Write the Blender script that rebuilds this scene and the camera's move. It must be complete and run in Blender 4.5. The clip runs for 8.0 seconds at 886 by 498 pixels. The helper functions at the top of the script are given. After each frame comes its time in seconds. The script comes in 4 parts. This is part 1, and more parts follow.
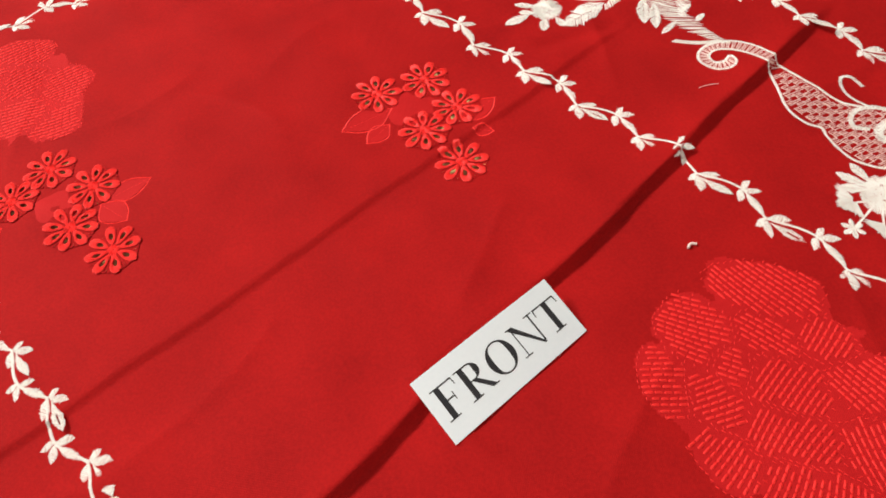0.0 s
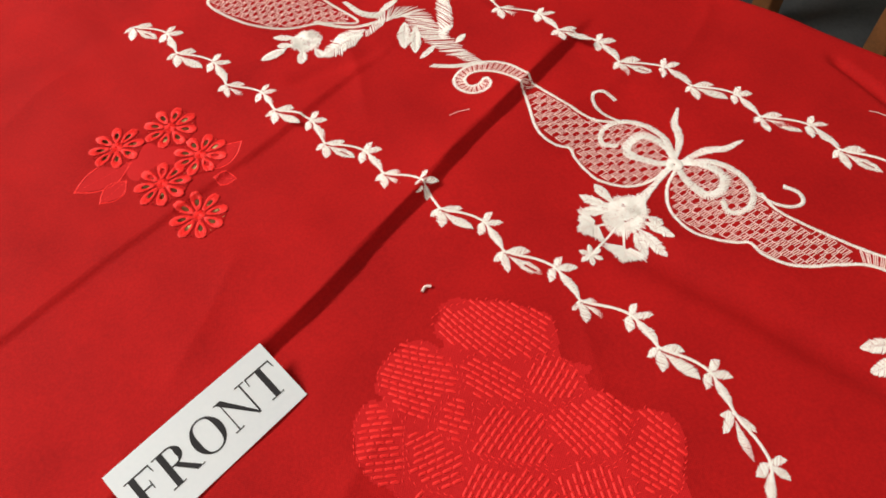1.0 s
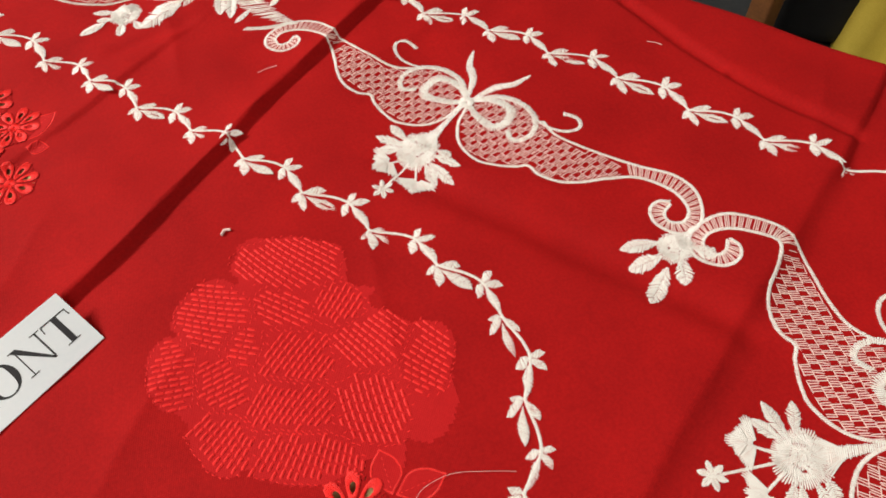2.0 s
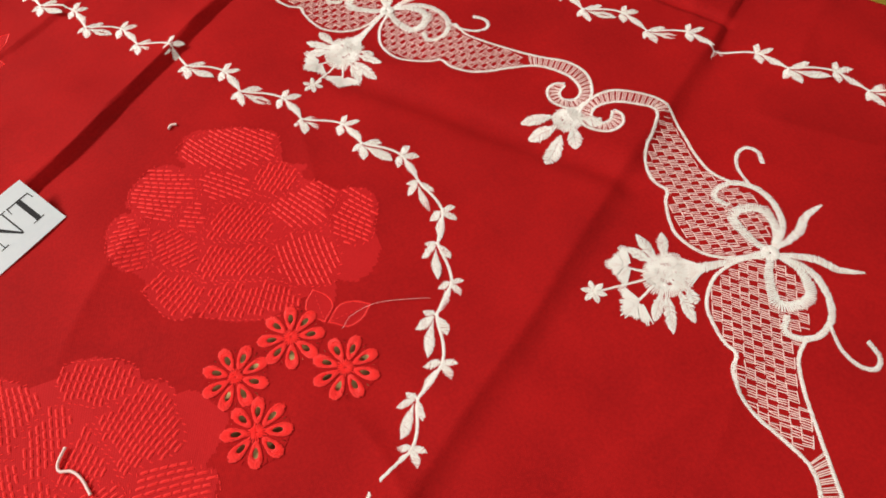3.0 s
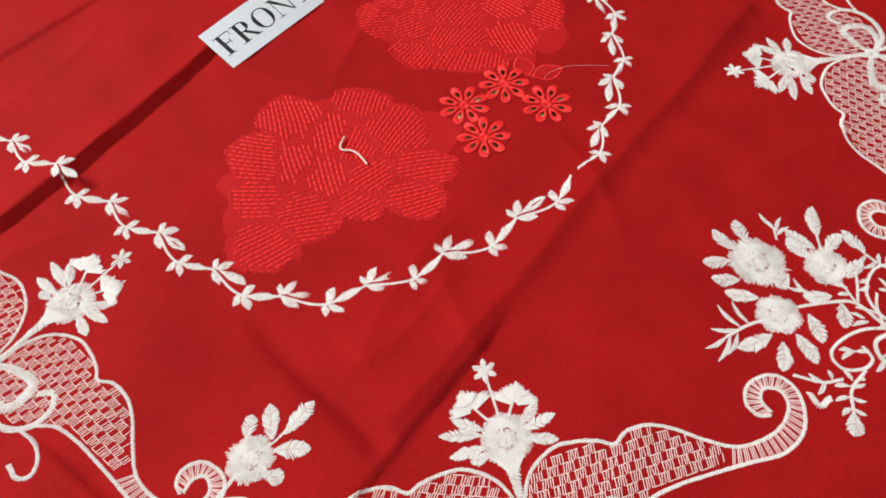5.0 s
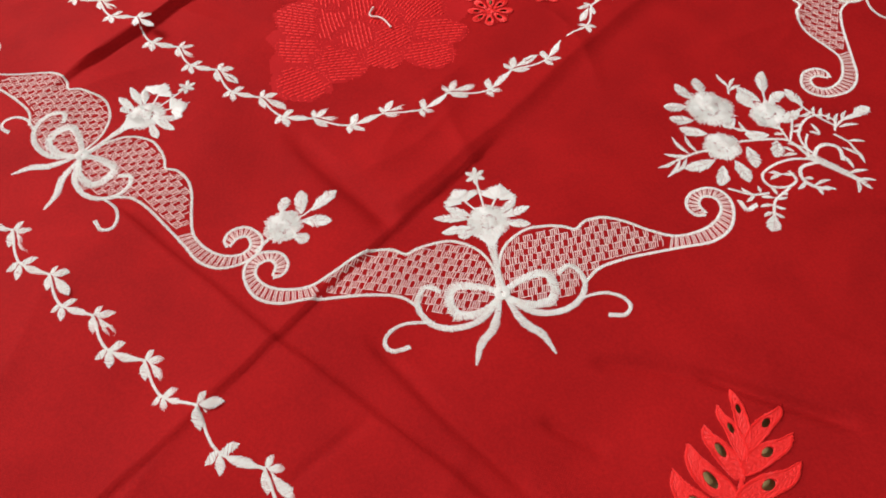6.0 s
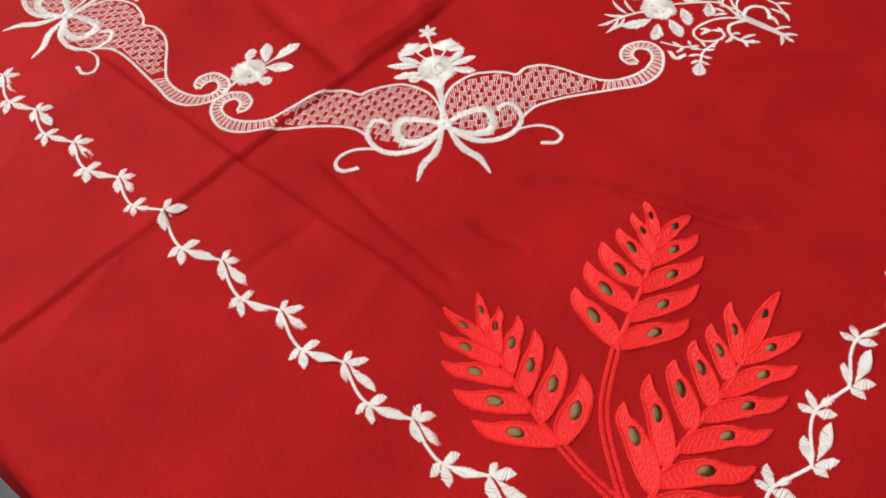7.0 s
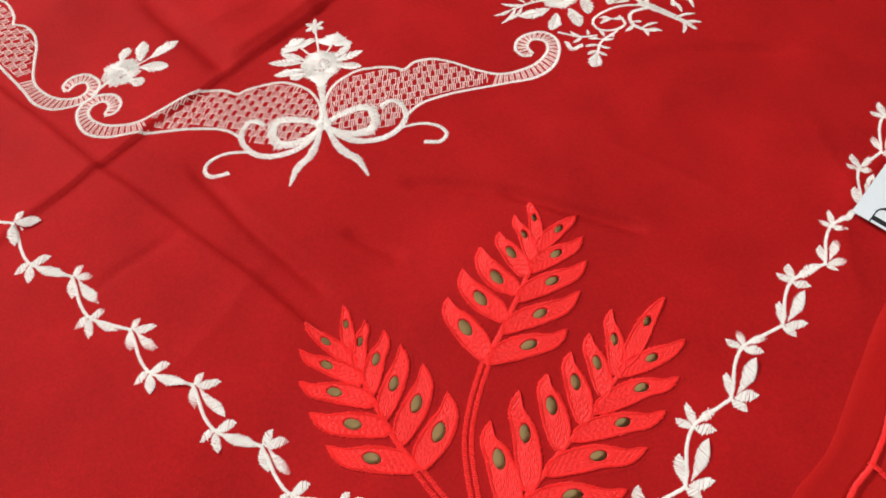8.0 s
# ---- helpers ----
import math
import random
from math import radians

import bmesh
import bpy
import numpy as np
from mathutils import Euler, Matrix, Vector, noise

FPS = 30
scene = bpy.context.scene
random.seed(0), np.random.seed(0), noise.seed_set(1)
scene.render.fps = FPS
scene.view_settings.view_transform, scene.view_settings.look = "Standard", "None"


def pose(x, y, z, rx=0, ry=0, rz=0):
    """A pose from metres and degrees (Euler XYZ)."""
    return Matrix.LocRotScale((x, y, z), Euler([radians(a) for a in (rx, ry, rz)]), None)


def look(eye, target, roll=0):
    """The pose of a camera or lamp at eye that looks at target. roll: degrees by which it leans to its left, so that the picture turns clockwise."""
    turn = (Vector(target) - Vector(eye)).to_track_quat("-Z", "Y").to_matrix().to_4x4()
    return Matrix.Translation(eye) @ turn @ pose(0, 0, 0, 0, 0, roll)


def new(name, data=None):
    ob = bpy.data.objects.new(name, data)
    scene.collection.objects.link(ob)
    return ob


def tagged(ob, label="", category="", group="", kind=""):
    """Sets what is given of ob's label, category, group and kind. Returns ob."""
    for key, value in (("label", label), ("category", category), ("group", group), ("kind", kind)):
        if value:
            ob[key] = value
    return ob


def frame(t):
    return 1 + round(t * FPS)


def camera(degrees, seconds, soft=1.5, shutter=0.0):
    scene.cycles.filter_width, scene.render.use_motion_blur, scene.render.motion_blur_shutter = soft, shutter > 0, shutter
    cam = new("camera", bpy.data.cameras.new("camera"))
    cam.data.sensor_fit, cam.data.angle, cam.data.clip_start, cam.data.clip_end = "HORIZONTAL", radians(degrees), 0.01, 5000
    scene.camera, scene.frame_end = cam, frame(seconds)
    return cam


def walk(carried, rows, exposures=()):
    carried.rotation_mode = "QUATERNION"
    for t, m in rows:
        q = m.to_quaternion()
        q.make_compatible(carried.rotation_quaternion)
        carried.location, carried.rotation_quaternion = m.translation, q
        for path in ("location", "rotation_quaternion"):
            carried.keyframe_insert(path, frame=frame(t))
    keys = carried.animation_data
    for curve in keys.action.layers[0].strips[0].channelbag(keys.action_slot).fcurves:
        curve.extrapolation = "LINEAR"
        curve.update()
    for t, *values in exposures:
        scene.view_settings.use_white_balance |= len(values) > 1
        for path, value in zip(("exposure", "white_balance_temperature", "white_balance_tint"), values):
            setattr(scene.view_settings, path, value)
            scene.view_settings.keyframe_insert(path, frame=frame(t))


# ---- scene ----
cam = camera(65.7, 8.0, 1.7)
PATH = [
    (0, (0.028, -0.02, 0.306), (0.012, 1.078, -1.365), -6.5),
    (0.5, (0.09, 0.005, 0.299), (0.131, 1.096, -1.376), -6.7),
    (1, (0.148, -0.002, 0.296), (0.255, 1.079, -1.384), -6.4),
    (1.5, (0.192, -0.028, 0.291), (0.354, 1.047, -1.387), -6.4),
    (2, (0.222, -0.06, 0.289), (0.435, 0.996, -1.396), -6.2),
    (2.2, (0.228, -0.074, 0.289), (0.468, 0.975, -1.396), -5.8),
    (3.3, (0.212, -0.163, 0.299), (0.501, 0.827, -1.415), -4.8),
    (3.5, (0.197, -0.174, 0.3), (0.485, 0.817, -1.413), -4.7),
    (4, (0.147, -0.199, 0.303), (0.429, 0.808, -1.402), -4.2),
    (4.5, (0.111, -0.233, 0.31), (0.361, 0.784, -1.394), -4.0),
    (4.7, (0.094, -0.252, 0.312), (0.331, 0.767, -1.393), -3.7),
    (5.8, (0.069, -0.398, 0.329), (0.214, 0.674, -1.353), -4.3),
    (6, (0.066, -0.421, 0.325), (0.203, 0.641, -1.364), -4.1),
    (6.5, (0.069, -0.478, 0.319), (0.189, 0.581, -1.373), -4.2),
    (7, (0.083, -0.522, 0.304), (0.192, 0.525, -1.396), -4.5),
    (7.5, (0.114, -0.539, 0.294), (0.23, 0.495, -1.414), -4.7),
    (8, (0.144, -0.515, 0.285), (0.278, 0.514, -1.425), -4.6),
]
walk(cam, [(t, look(eye, target, roll)) for t, eye, target, roll in PATH],
     exposures=((0, 0.02, 6750, 10), (1, 0.04, 6800, 10), (2, 0.0, 6800, 10), (3.5, 0.0, 6550, 10), (4.5, -0.02, 6250, 10), (6, -0.11, 6150, 10), (7, 0.05, 6230, 10), (8, 0.14, 6280, 10)))

# ---- light ----
world = bpy.data.worlds.new("room_air")
world.use_nodes = True
world.node_tree.nodes["Background"].inputs[0].default_value = (0.9, 0.93, 1.0, 1)
world.node_tree.nodes["Background"].inputs[1].default_value = 0.05
scene.world = world
scene.view_settings.exposure = 0.0
LAMP_POWER = 72.0


def area_lamp(name, at, to, sx, sy, watts, colour):
    data = bpy.data.lights.new(name, "AREA")
    data.shape, data.size, data.size_y, data.energy, data.color = "RECTANGLE", sx, sy, watts, colour
    ob = new(name, data)
    ob.matrix_world = look(at, to)
    return ob


# the main light, inferred from the shading, and an added fill with no source
LAMPS = (((-1.58, 1.1, 1.62), (0.1, -0.1, 0)), ((0.5, -1.3, 1.72), (0.15, -0.1, 0)))
for (at, to), share in zip(LAMPS, (1.0, 0.17)):
    area_lamp("unseen_light", at, to, 1.2, 0.35, LAMP_POWER * share, (1.0, 0.97, 0.93))


# ---- materials ----
def material(name, rough=0.6, spec=0.5):
    m = bpy.data.materials.new(name)
    m.use_nodes = True
    b = m.node_tree.nodes["Principled BSDF"]
    b.inputs["Roughness"].default_value, b.inputs["Specular IOR Level"].default_value = rough, spec
    return m, m.node_tree, b


def node(tree, kind, **vals):
    n = tree.nodes.new(kind)
    for k, v in vals.items():
        n.inputs[k].default_value = v
    return n


def varied(name, c1, c2, scale, rough=0.6, spec=0.4, fine=900.0, bump=0.2, dist=0.0003, sheen=0.0, weave=0.0, random_amount=0.0, island=0.0):
    """Two colours mixed by noise at a large and a small scale, with a fine relief."""
    m, tree, b = material(name, rough, spec)
    co = node(tree, "ShaderNodeTexCoord")
    big = node(tree, "ShaderNodeTexNoise", Scale=scale, Detail=4.0, Roughness=0.6)
    small = node(tree, "ShaderNodeTexNoise", Scale=fine, Detail=2.0)
    add = node(tree, "ShaderNodeMath")
    add.operation = "MULTIPLY_ADD"
    add.inputs[1].default_value, add.inputs[2].default_value = 0.45, 0.0
    mix = node(tree, "ShaderNodeMath")
    mix.operation = "MULTIPLY_ADD"
    mix.inputs[1].default_value = 0.55
    ramp = node(tree, "ShaderNodeValToRGB")
    ramp.color_ramp.elements[0].position, ramp.color_ramp.elements[1].position = 0.3, 0.7
    ramp.color_ramp.elements[0].color, ramp.color_ramp.elements[1].color = (*c1, 1), (*c2, 1)
    for t in (big, small):
        tree.links.new(co.outputs["Object"], t.inputs["Vector"])
    tree.links.new(small.outputs["Fac"], add.inputs[0])
    tree.links.new(big.outputs["Fac"], mix.inputs[0])
    tree.links.new(add.outputs[0], mix.inputs[2])
    last = mix
    if random_amount:
        info = node(tree, "ShaderNodeObjectInfo")
        r = node(tree, "ShaderNodeMath")
        r.operation = "MULTIPLY_ADD"
        r.inputs[1].default_value = random_amount
        tree.links.new(info.outputs["Random"], r.inputs[0])
        tree.links.new(mix.outputs[0], r.inputs[2])
        last = r
    if island:
        geo = node(tree, "ShaderNodeNewGeometry")
        each = node(tree, "ShaderNodeMath")
        each.operation = "MULTIPLY_ADD"
        each.inputs[1].default_value = island
        tree.links.new(geo.outputs["Random Per Island"], each.inputs[0])
        tree.links.new(last.outputs[0], each.inputs[2])
        last = each
    tree.links.new(last.outputs[0], ramp.inputs[0])
    tree.links.new(ramp.outputs[0], b.inputs["Base Color"])
    height = small.outputs["Fac"]
    if weave:
        wx, wy = node(tree, "ShaderNodeTexWave", Scale=weave, Distortion=0.6), node(tree, "ShaderNodeTexWave", Scale=weave, Distortion=0.6)
        wy.bands_direction = "Y"
        tot = node(tree, "ShaderNodeMath")
        for i, w in enumerate((wx, wy)):
            tree.links.new(co.outputs["Object"], w.inputs["Vector"])
            tree.links.new(w.outputs["Fac"], tot.inputs[i])
        height = tot.outputs[0]
    bm_ = node(tree, "ShaderNodeBump", Strength=bump, Distance=dist)
    tree.links.new(height, bm_.inputs["Height"])
    tree.links.new(bm_.outputs[0], b.inputs["Normal"])
    if sheen:
        b.inputs["Sheen Weight"].default_value, b.inputs["Sheen Roughness"].default_value = sheen, 0.4
        b.inputs["Sheen Tint"].default_value = (*c2, 1)
    return m


M_CLOTH = varied("crimson_cotton", (0.325, 0.007, 0.008), (0.505, 0.011, 0.011), 19.0, 0.75, 0.08, 700.0, 0.25, 0.0002, 0.0, 420.0)
M_SATIN = varied("bright_red_satin", (0.41, 0.007, 0.006), (0.51, 0.010, 0.008), 14.0, 0.65, 0.12, 700.0, 0.15, 0.0002, 0.0, 500.0)
M_SHEER = varied("scarlet_underlay", (0.51, 0.012, 0.014), (0.61, 0.016, 0.018), 60.0, 0.7, 0.1, 900.0, 0.3, 0.0002, 0.1, 420.0)
M_WHITE = varied("ivory_rayon_thread", (0.82, 0.66, 0.60), (0.95, 0.92, 0.87), 120.0, 0.45, 0.5, 1500.0, 0.3, 0.0002, 0.0, 0.0, 0.08, 0.3)
M_NET = varied("thin_ivory_thread", (0.93, 0.66, 0.61), (0.96, 0.76, 0.71), 120.0, 0.5, 0.4, 1500.0, 0.3, 0.0002)
M_RED = varied("scarlet_rayon_thread", (0.86, 0.014, 0.015), (0.99, 0.034, 0.030), 90.0, 0.5, 0.28, 1300.0, 0.5, 0.0003, 0.0, 0.0, 0.1, 0.3)
# the same scarlet thread, darker and duller so the raised rows look less lit
M_RED_DIM = varied("dimmed_scarlet_thread", (0.74, 0.013, 0.014), (0.93, 0.030, 0.028), 90.0, 0.6, 0.2, 1300.0, 0.5, 0.0003, 0.0, 0.0, 0.1, 0.3)
M_PAPER = varied("white_paper", (0.82, 0.89, 0.94), (0.87, 0.93, 0.97), 30.0, 0.7, 0.3, 500.0, 0.1, 0.0001)
M_INK = varied("black_printer_ink", (0.02, 0.02, 0.022), (0.035, 0.035, 0.04), 80.0, 0.6, 0.3)
M_TABLE = varied("tan_table_laminate", (0.80, 0.58, 0.22), (0.88, 0.68, 0.30), 25.0, 0.5, 0.4, 300.0, 0.2)
M_FLOOR = varied("dark_grey_floor_tile", (0.035, 0.04, 0.045), (0.07, 0.075, 0.08), 4.0, 0.5, 0.4, 120.0, 0.1)
M_WALL = varied("cream_wall_paint", (0.62, 0.58, 0.5), (0.7, 0.66, 0.58), 3.0, 0.8, 0.2, 200.0, 0.15)
M_YELLOW = varied("mustard_yellow_cloth", (0.60, 0.43, 0.05), (0.76, 0.58, 0.10), 8.0, 0.75, 0.2, 400.0, 0.2, 0.0004, 0.1)
M_WOOD = varied("brown_wood", (0.16, 0.06, 0.02), (0.28, 0.11, 0.035), 18.0, 0.5, 0.4, 200.0, 0.2)
M_BLACK = varied("black_leather", (0.008, 0.008, 0.009), (0.02, 0.02, 0.022), 20.0, 0.55, 0.4, 300.0, 0.3)
M_GREY = varied("pale_grey_plastic", (0.5, 0.52, 0.52), (0.6, 0.62, 0.62), 20.0, 0.5, 0.4)

MM = 0.001
N_DIR = np.array((0.770, 0.638))          # across the cloth, between the two table edges
D_DIR = np.array((0.638, -0.770))         # along the cloth
U_LOW, U_HIGH = -338.0, 509.0             # table edges along N_DIR, in millimetres


# ---- lie of the cloth: pressed folds, pleats and soft waves (all in millimetres) ----
def smooth(t):
    t = np.clip(t, 0, 1)
    return t * t * (3 - 2 * t)


def crease(x, y, p, q, fade0=25.0, fade1=25.0):
    """Signed distance from the line p-q (positive to its right) and a weight that fades at the ends."""
    p, q = np.array(p, float), np.array(q, float)
    length = np.hypot(*(q - p))
    d = (q - p) / length
    along = (x - p[0]) * d[0] + (y - p[1]) * d[1]
    side = (x - p[0]) * d[1] - (y - p[1]) * d[0]
    side = side + 0.9 * np.sin(along / 31.0 + p[0]) + 0.5 * np.sin(along / 12.7 + p[1])
    return side, smooth(along / fade0) * smooth((length - along) / fade1)


def pleat(x, y, p, q, rise, drop, wide, back, f0=25.0, f1=25.0):
    """A pressed fold: the cloth climbs gently to a sharp edge, then falls over the given width."""
    s, w = crease(x, y, p, q, f0, f1)
    t = np.clip(s / wide, 0, 1)
    fall = rise - (rise + drop) * (t * (1.8 - 0.8 * t))
    prof = np.where(s < 0, rise * np.exp(np.minimum(s, 0) / 26.0), np.where(s < wide, fall, -drop * (1 - smooth((s - wide) / back))))
    return prof * w


def groove(x, y, p, q, deep, wide, f0=40.0, f1=40.0):
    s, w = crease(x, y, p, q, f0, f1)
    return -deep * np.exp(-(s / wide) ** 2) * w


def lie(x, y):
    """Height of the cloth above the table's plane, in millimetres."""
    x, y = np.asarray(x, float), np.asarray(y, float)
    z = 0.9 * np.sin(x / 47.0 + 1.0 + 0.6 * np.sin(y / 71.0)) * np.sin(y / 59.0) + 0.5 * np.sin(x / 23.0 - y / 31.0)
    wx, wy = x + 9 * np.sin(y / 33.0), y + 9 * np.sin(x / 41.0)
    for k in range(7):
        a = 0.45 + 0.9 * k
        z = z + 0.21 * np.sin((wx * math.cos(a) + wy * math.sin(a)) / (7.0 + 1.7 * k) + 1.3 * k)
    # short crumples left from handling, in patches
    for a, size, ph in ((0.7, 33.0, 0.4), (2.1, 41.0, 1.9), (-0.4, 52.0, 3.1)):
        u, v = wx * math.cos(a) + wy * math.sin(a), wy * math.cos(a) - wx * math.sin(a)
        ridge = (1 - np.abs(np.sin(u / size + 0.8 * np.sin(v / 57.0 + ph)))) ** 5
        z = z + 1.3 * ridge * smooth(np.sin(v / 38.0 + ph) * np.sin(u / 90.0 + 2 * ph) * 1.6 - 0.25)
    low = smooth((-y - 120.0) / 160.0)
    z = z + low * 0.45 * np.sin((x * 0.55 + y * 0.83 + 12 * np.sin(x / 37.0)) / 8.5)
    z = z + pleat(x, y, (-157.8, -47.9), (302.2, 349.1), 5.4, 0.6, 4.2, 26.0, 60, 60)
    z = z + pleat(x, y, (-260, 40), (185, 360), 1.5, 0.4, 3.0, 30.0, 60, 80)
    z = z + pleat(x, y, (-190, -397), (150, -133), 2.0, 0.4, 3.0, 24.0, 60, 40)
    z = z + pleat(x, y, (58, -194), (500, 130), 2.5, 0.9, 12.0, 60.0, 30, 60)
    z = z + groove(x, y, (235, 200), (395, 15), 4.2, 9.0)
    z = z + pleat(x, y, (115, -390), (-110, -130), 2.6, 0.5, 4.2, 24.0, 40, 40)
    z = z + groove(x, y, (40, -258), (112, -362), 2.6, 3.4, 20, 20)
    z = z + groove(x, y, (196, -312), (268, -357), 4.4, 3.6, 15, 15)
    z = z + groove(x, y, (418, 275), (450, 183), 3.8, 3.6, 15, 4)
    z = z + groove(x, y, (449, 186), (494, 114), 3.8, 3.6, 4, 10)
    z = z + pleat(x, y, (455, 92), (560, 180), 1.8, 1.2, 3.5, 30.0, 30, 10)
    z = z + groove(x, y, (6, -100), (68, -198), 4.2, 6.0, 40, 12)
    z = z + groove(x, y, (150, -296), (206, -318), 3.0, 3.2, 15, 15)
    z = z + groove(x, y, (-14, -334), (48, -302), 1.0, 3.2, 25, 25)
    z = z + groove(x, y, (118, -320), (150, -345), 3.0, 3.0, 12, 12)
    z = z + groove(x, y, (300, -235), (395, -262), 2.2, 5.0, 30, 30)
    z = z + groove(x, y, (90, 330), (165, 345), 2.2, 6.0, 20, 20)
    # nothing sinks into the table
    return np.logaddexp(0, (z + 3.6) * 2) / 2 - 3.6


def drape(v):
    v = np.array(v, float)
    v[:, 2] += lie(v[:, 0], v[:, 1])
    return v * MM


# ---- mesh helpers ----
class Buf:
    """Gathers corners and faces of one mesh, in millimetres."""

    def __init__(self):
        self.v, self.f, self.n, self.m, self.crisp = [], [], 0, [], False

    def add(self, verts, faces, mat=0):
        self.v.append(np.asarray(verts, float))
        self.f += [tuple(int(i) + self.n for i in f) for f in faces]
        self.m += [mat] * len(faces)
        self.n += len(verts)

    def stitches(self, a, b, width=0.75, height=0.45, z0=0.0):
        """Raised threads from the points a to the points b."""
        a, b = np.asarray(a, float), np.asarray(b, float)
        if not len(a):
            return
        d = b - a
        ln = np.maximum(np.hypot(d[:, 0], d[:, 1]), 1e-6)
        nrm = np.stack((-d[:, 1], d[:, 0]), 1) / ln[:, None]
        height = height * 0.62
        rows = []
        for u, hh, ww in ((0, 0.0, 0.55), (0.16, 0.75, 1), (0.5, 1.0, 1), (0.84, 0.75, 1), (1, 0.0, 0.55)):
            c = a + d * u
            for side, up in ((-0.5, 0.0), (0.0, 1.0), (0.5, 0.0)):
                pt = c + nrm * (side * width * ww)
                zz = np.full(len(a), 0.0) + z0 + (hh * height * (0.55 + 0.45 * up) if up else hh * height * 0.35)
                rows.append(np.column_stack((pt, zz)))
        verts = np.stack(rows, 1).reshape(-1, 3)
        quads = [(r * 3 + c, r * 3 + c + 3, r * 3 + c + 4, r * 3 + c + 1) for r in range(4) for c in range(2)]
        self.crisp = True
        base = (np.arange(len(a)) * 15)[:, None, None] + np.array(quads)[None]
        self.add(verts, base.reshape(-1, 4))

    def mesh(self, name, mats, flat=False):
        me = bpy.data.meshes.new(name)
        v = np.concatenate(self.v) if self.v else np.zeros((0, 3))
        v = v * MM if flat else drape(v)
        me.from_pydata(v.tolist(), [], self.f)
        for m in mats:
            me.materials.append(m)
        me.polygons.foreach_set("material_index", self.m)
        me.polygons.foreach_set("use_smooth", [not self.crisp] * len(self.f))
        me.update()
        return me


def spline(ctrl, step=0.7, closed=False):
    """A smooth dense line through a few guide points."""
    c = np.asarray(ctrl, float)
    k = len(c)
    out = []
    for i in range(k if closed else k - 1):
        if closed:
            p0, p1, p2, p3 = c[(i - 1) % k], c[i], c[(i + 1) % k], c[(i + 2) % k]
        else:
            p1, p2 = c[i], c[i + 1]
            p0 = c[i - 1] if i else 2 * p1 - p2
            p3 = c[i + 2] if i + 2 < k else 2 * p2 - p1
        m = max(2, int(np.hypot(*(p2 - p1)[:2]) / step) + 1)
        t = np.linspace(0, 1, m, endpoint=False)[:, None]
        out.append(0.5 * (2 * p1 + (p2 - p0) * t + (2 * p0 - 5 * p1 + 4 * p2 - p3) * t ** 2 + (3 * p1 - p0 - 3 * p2 + p3) * t ** 3))
    if not closed:
        out.append(c[-1:])
    return np.concatenate(out)


def resample(line, step):
    seg = np.hypot(*np.diff(line[:, :2], axis=0).T)
    s = np.concatenate(([0], np.cumsum(seg)))
    m = max(2, int(s[-1] / step) + 1)
    q = np.linspace(0, s[-1], m)
    return np.stack([np.interp(q, s, line[:, i]) for i in range(line.shape[1])], 1), q / max(s[-1], 1e-6)


rng = np.random.default_rng(4)


def satin(buf, ctrl, width, pitch=0.72, slant=0.35, height=0.5, z0=0.0, dense=False, rag=0.08, cover=0.86):
    """A band of cross stitches along a line; width is a number or a function of 0..1."""
    line = np.asarray(ctrl, float) if dense else spline(ctrl)
    p, t = resample(line, pitch)
    d = np.gradient(p[:, :2], axis=0)
    d /= np.maximum(np.hypot(d[:, 0], d[:, 1]), 1e-6)[:, None]
    nrm = np.stack((-d[:, 1], d[:, 0]), 1)
    w = np.array([width(x) for x in t]) if callable(width) else np.full(len(p), float(width))
    j1, j2 = 1 + rng.normal(0, rag, len(p)), 1 + rng.normal(0, rag, len(p))
    off = d * (slant * w)[:, None] * 0.5
    buf.stitches(p[:, :2] - nrm * (0.5 * w * j1)[:, None] - off, p[:, :2] + nrm * (0.5 * w * j2)[:, None] + off, pitch * cover, height, z0)


def leaf_stitches(buf, base, tip, width, pitch=0.72, height=0.55, z0=0.0, bend=0.0, swell=0.85, cover=0.95):
    """A leaf of slanting stitches on both sides of its vein, with a toothed edge."""
    base, tip = np.asarray(base, float), np.asarray(tip, float)
    d = tip - base
    ln = np.hypot(*d)
    d /= ln
    nrm = np.array((-d[1], d[0]))
    m = max(4, int(ln / pitch))
    t = (np.arange(m) + 0.5) / m
    mid = base + d * (t * ln)[:, None] + nrm * (bend * ln * np.sin(np.pi * t))[:, None]
    half = 0.5 * width * np.sin(np.pi * np.clip(t, 0, 1) ** swell) ** 0.75
    for side in (-1, 1):
        j = 1 + rng.normal(0, 0.10, m)
        end = mid + nrm * (side * half * j)[:, None] + d * (0.55 * half)[:, None]
        buf.stitches(mid - nrm * side * 0.15 - d * 0.2, end, pitch * cover * (0.9 + 0.2 * rng.random()), height, z0)


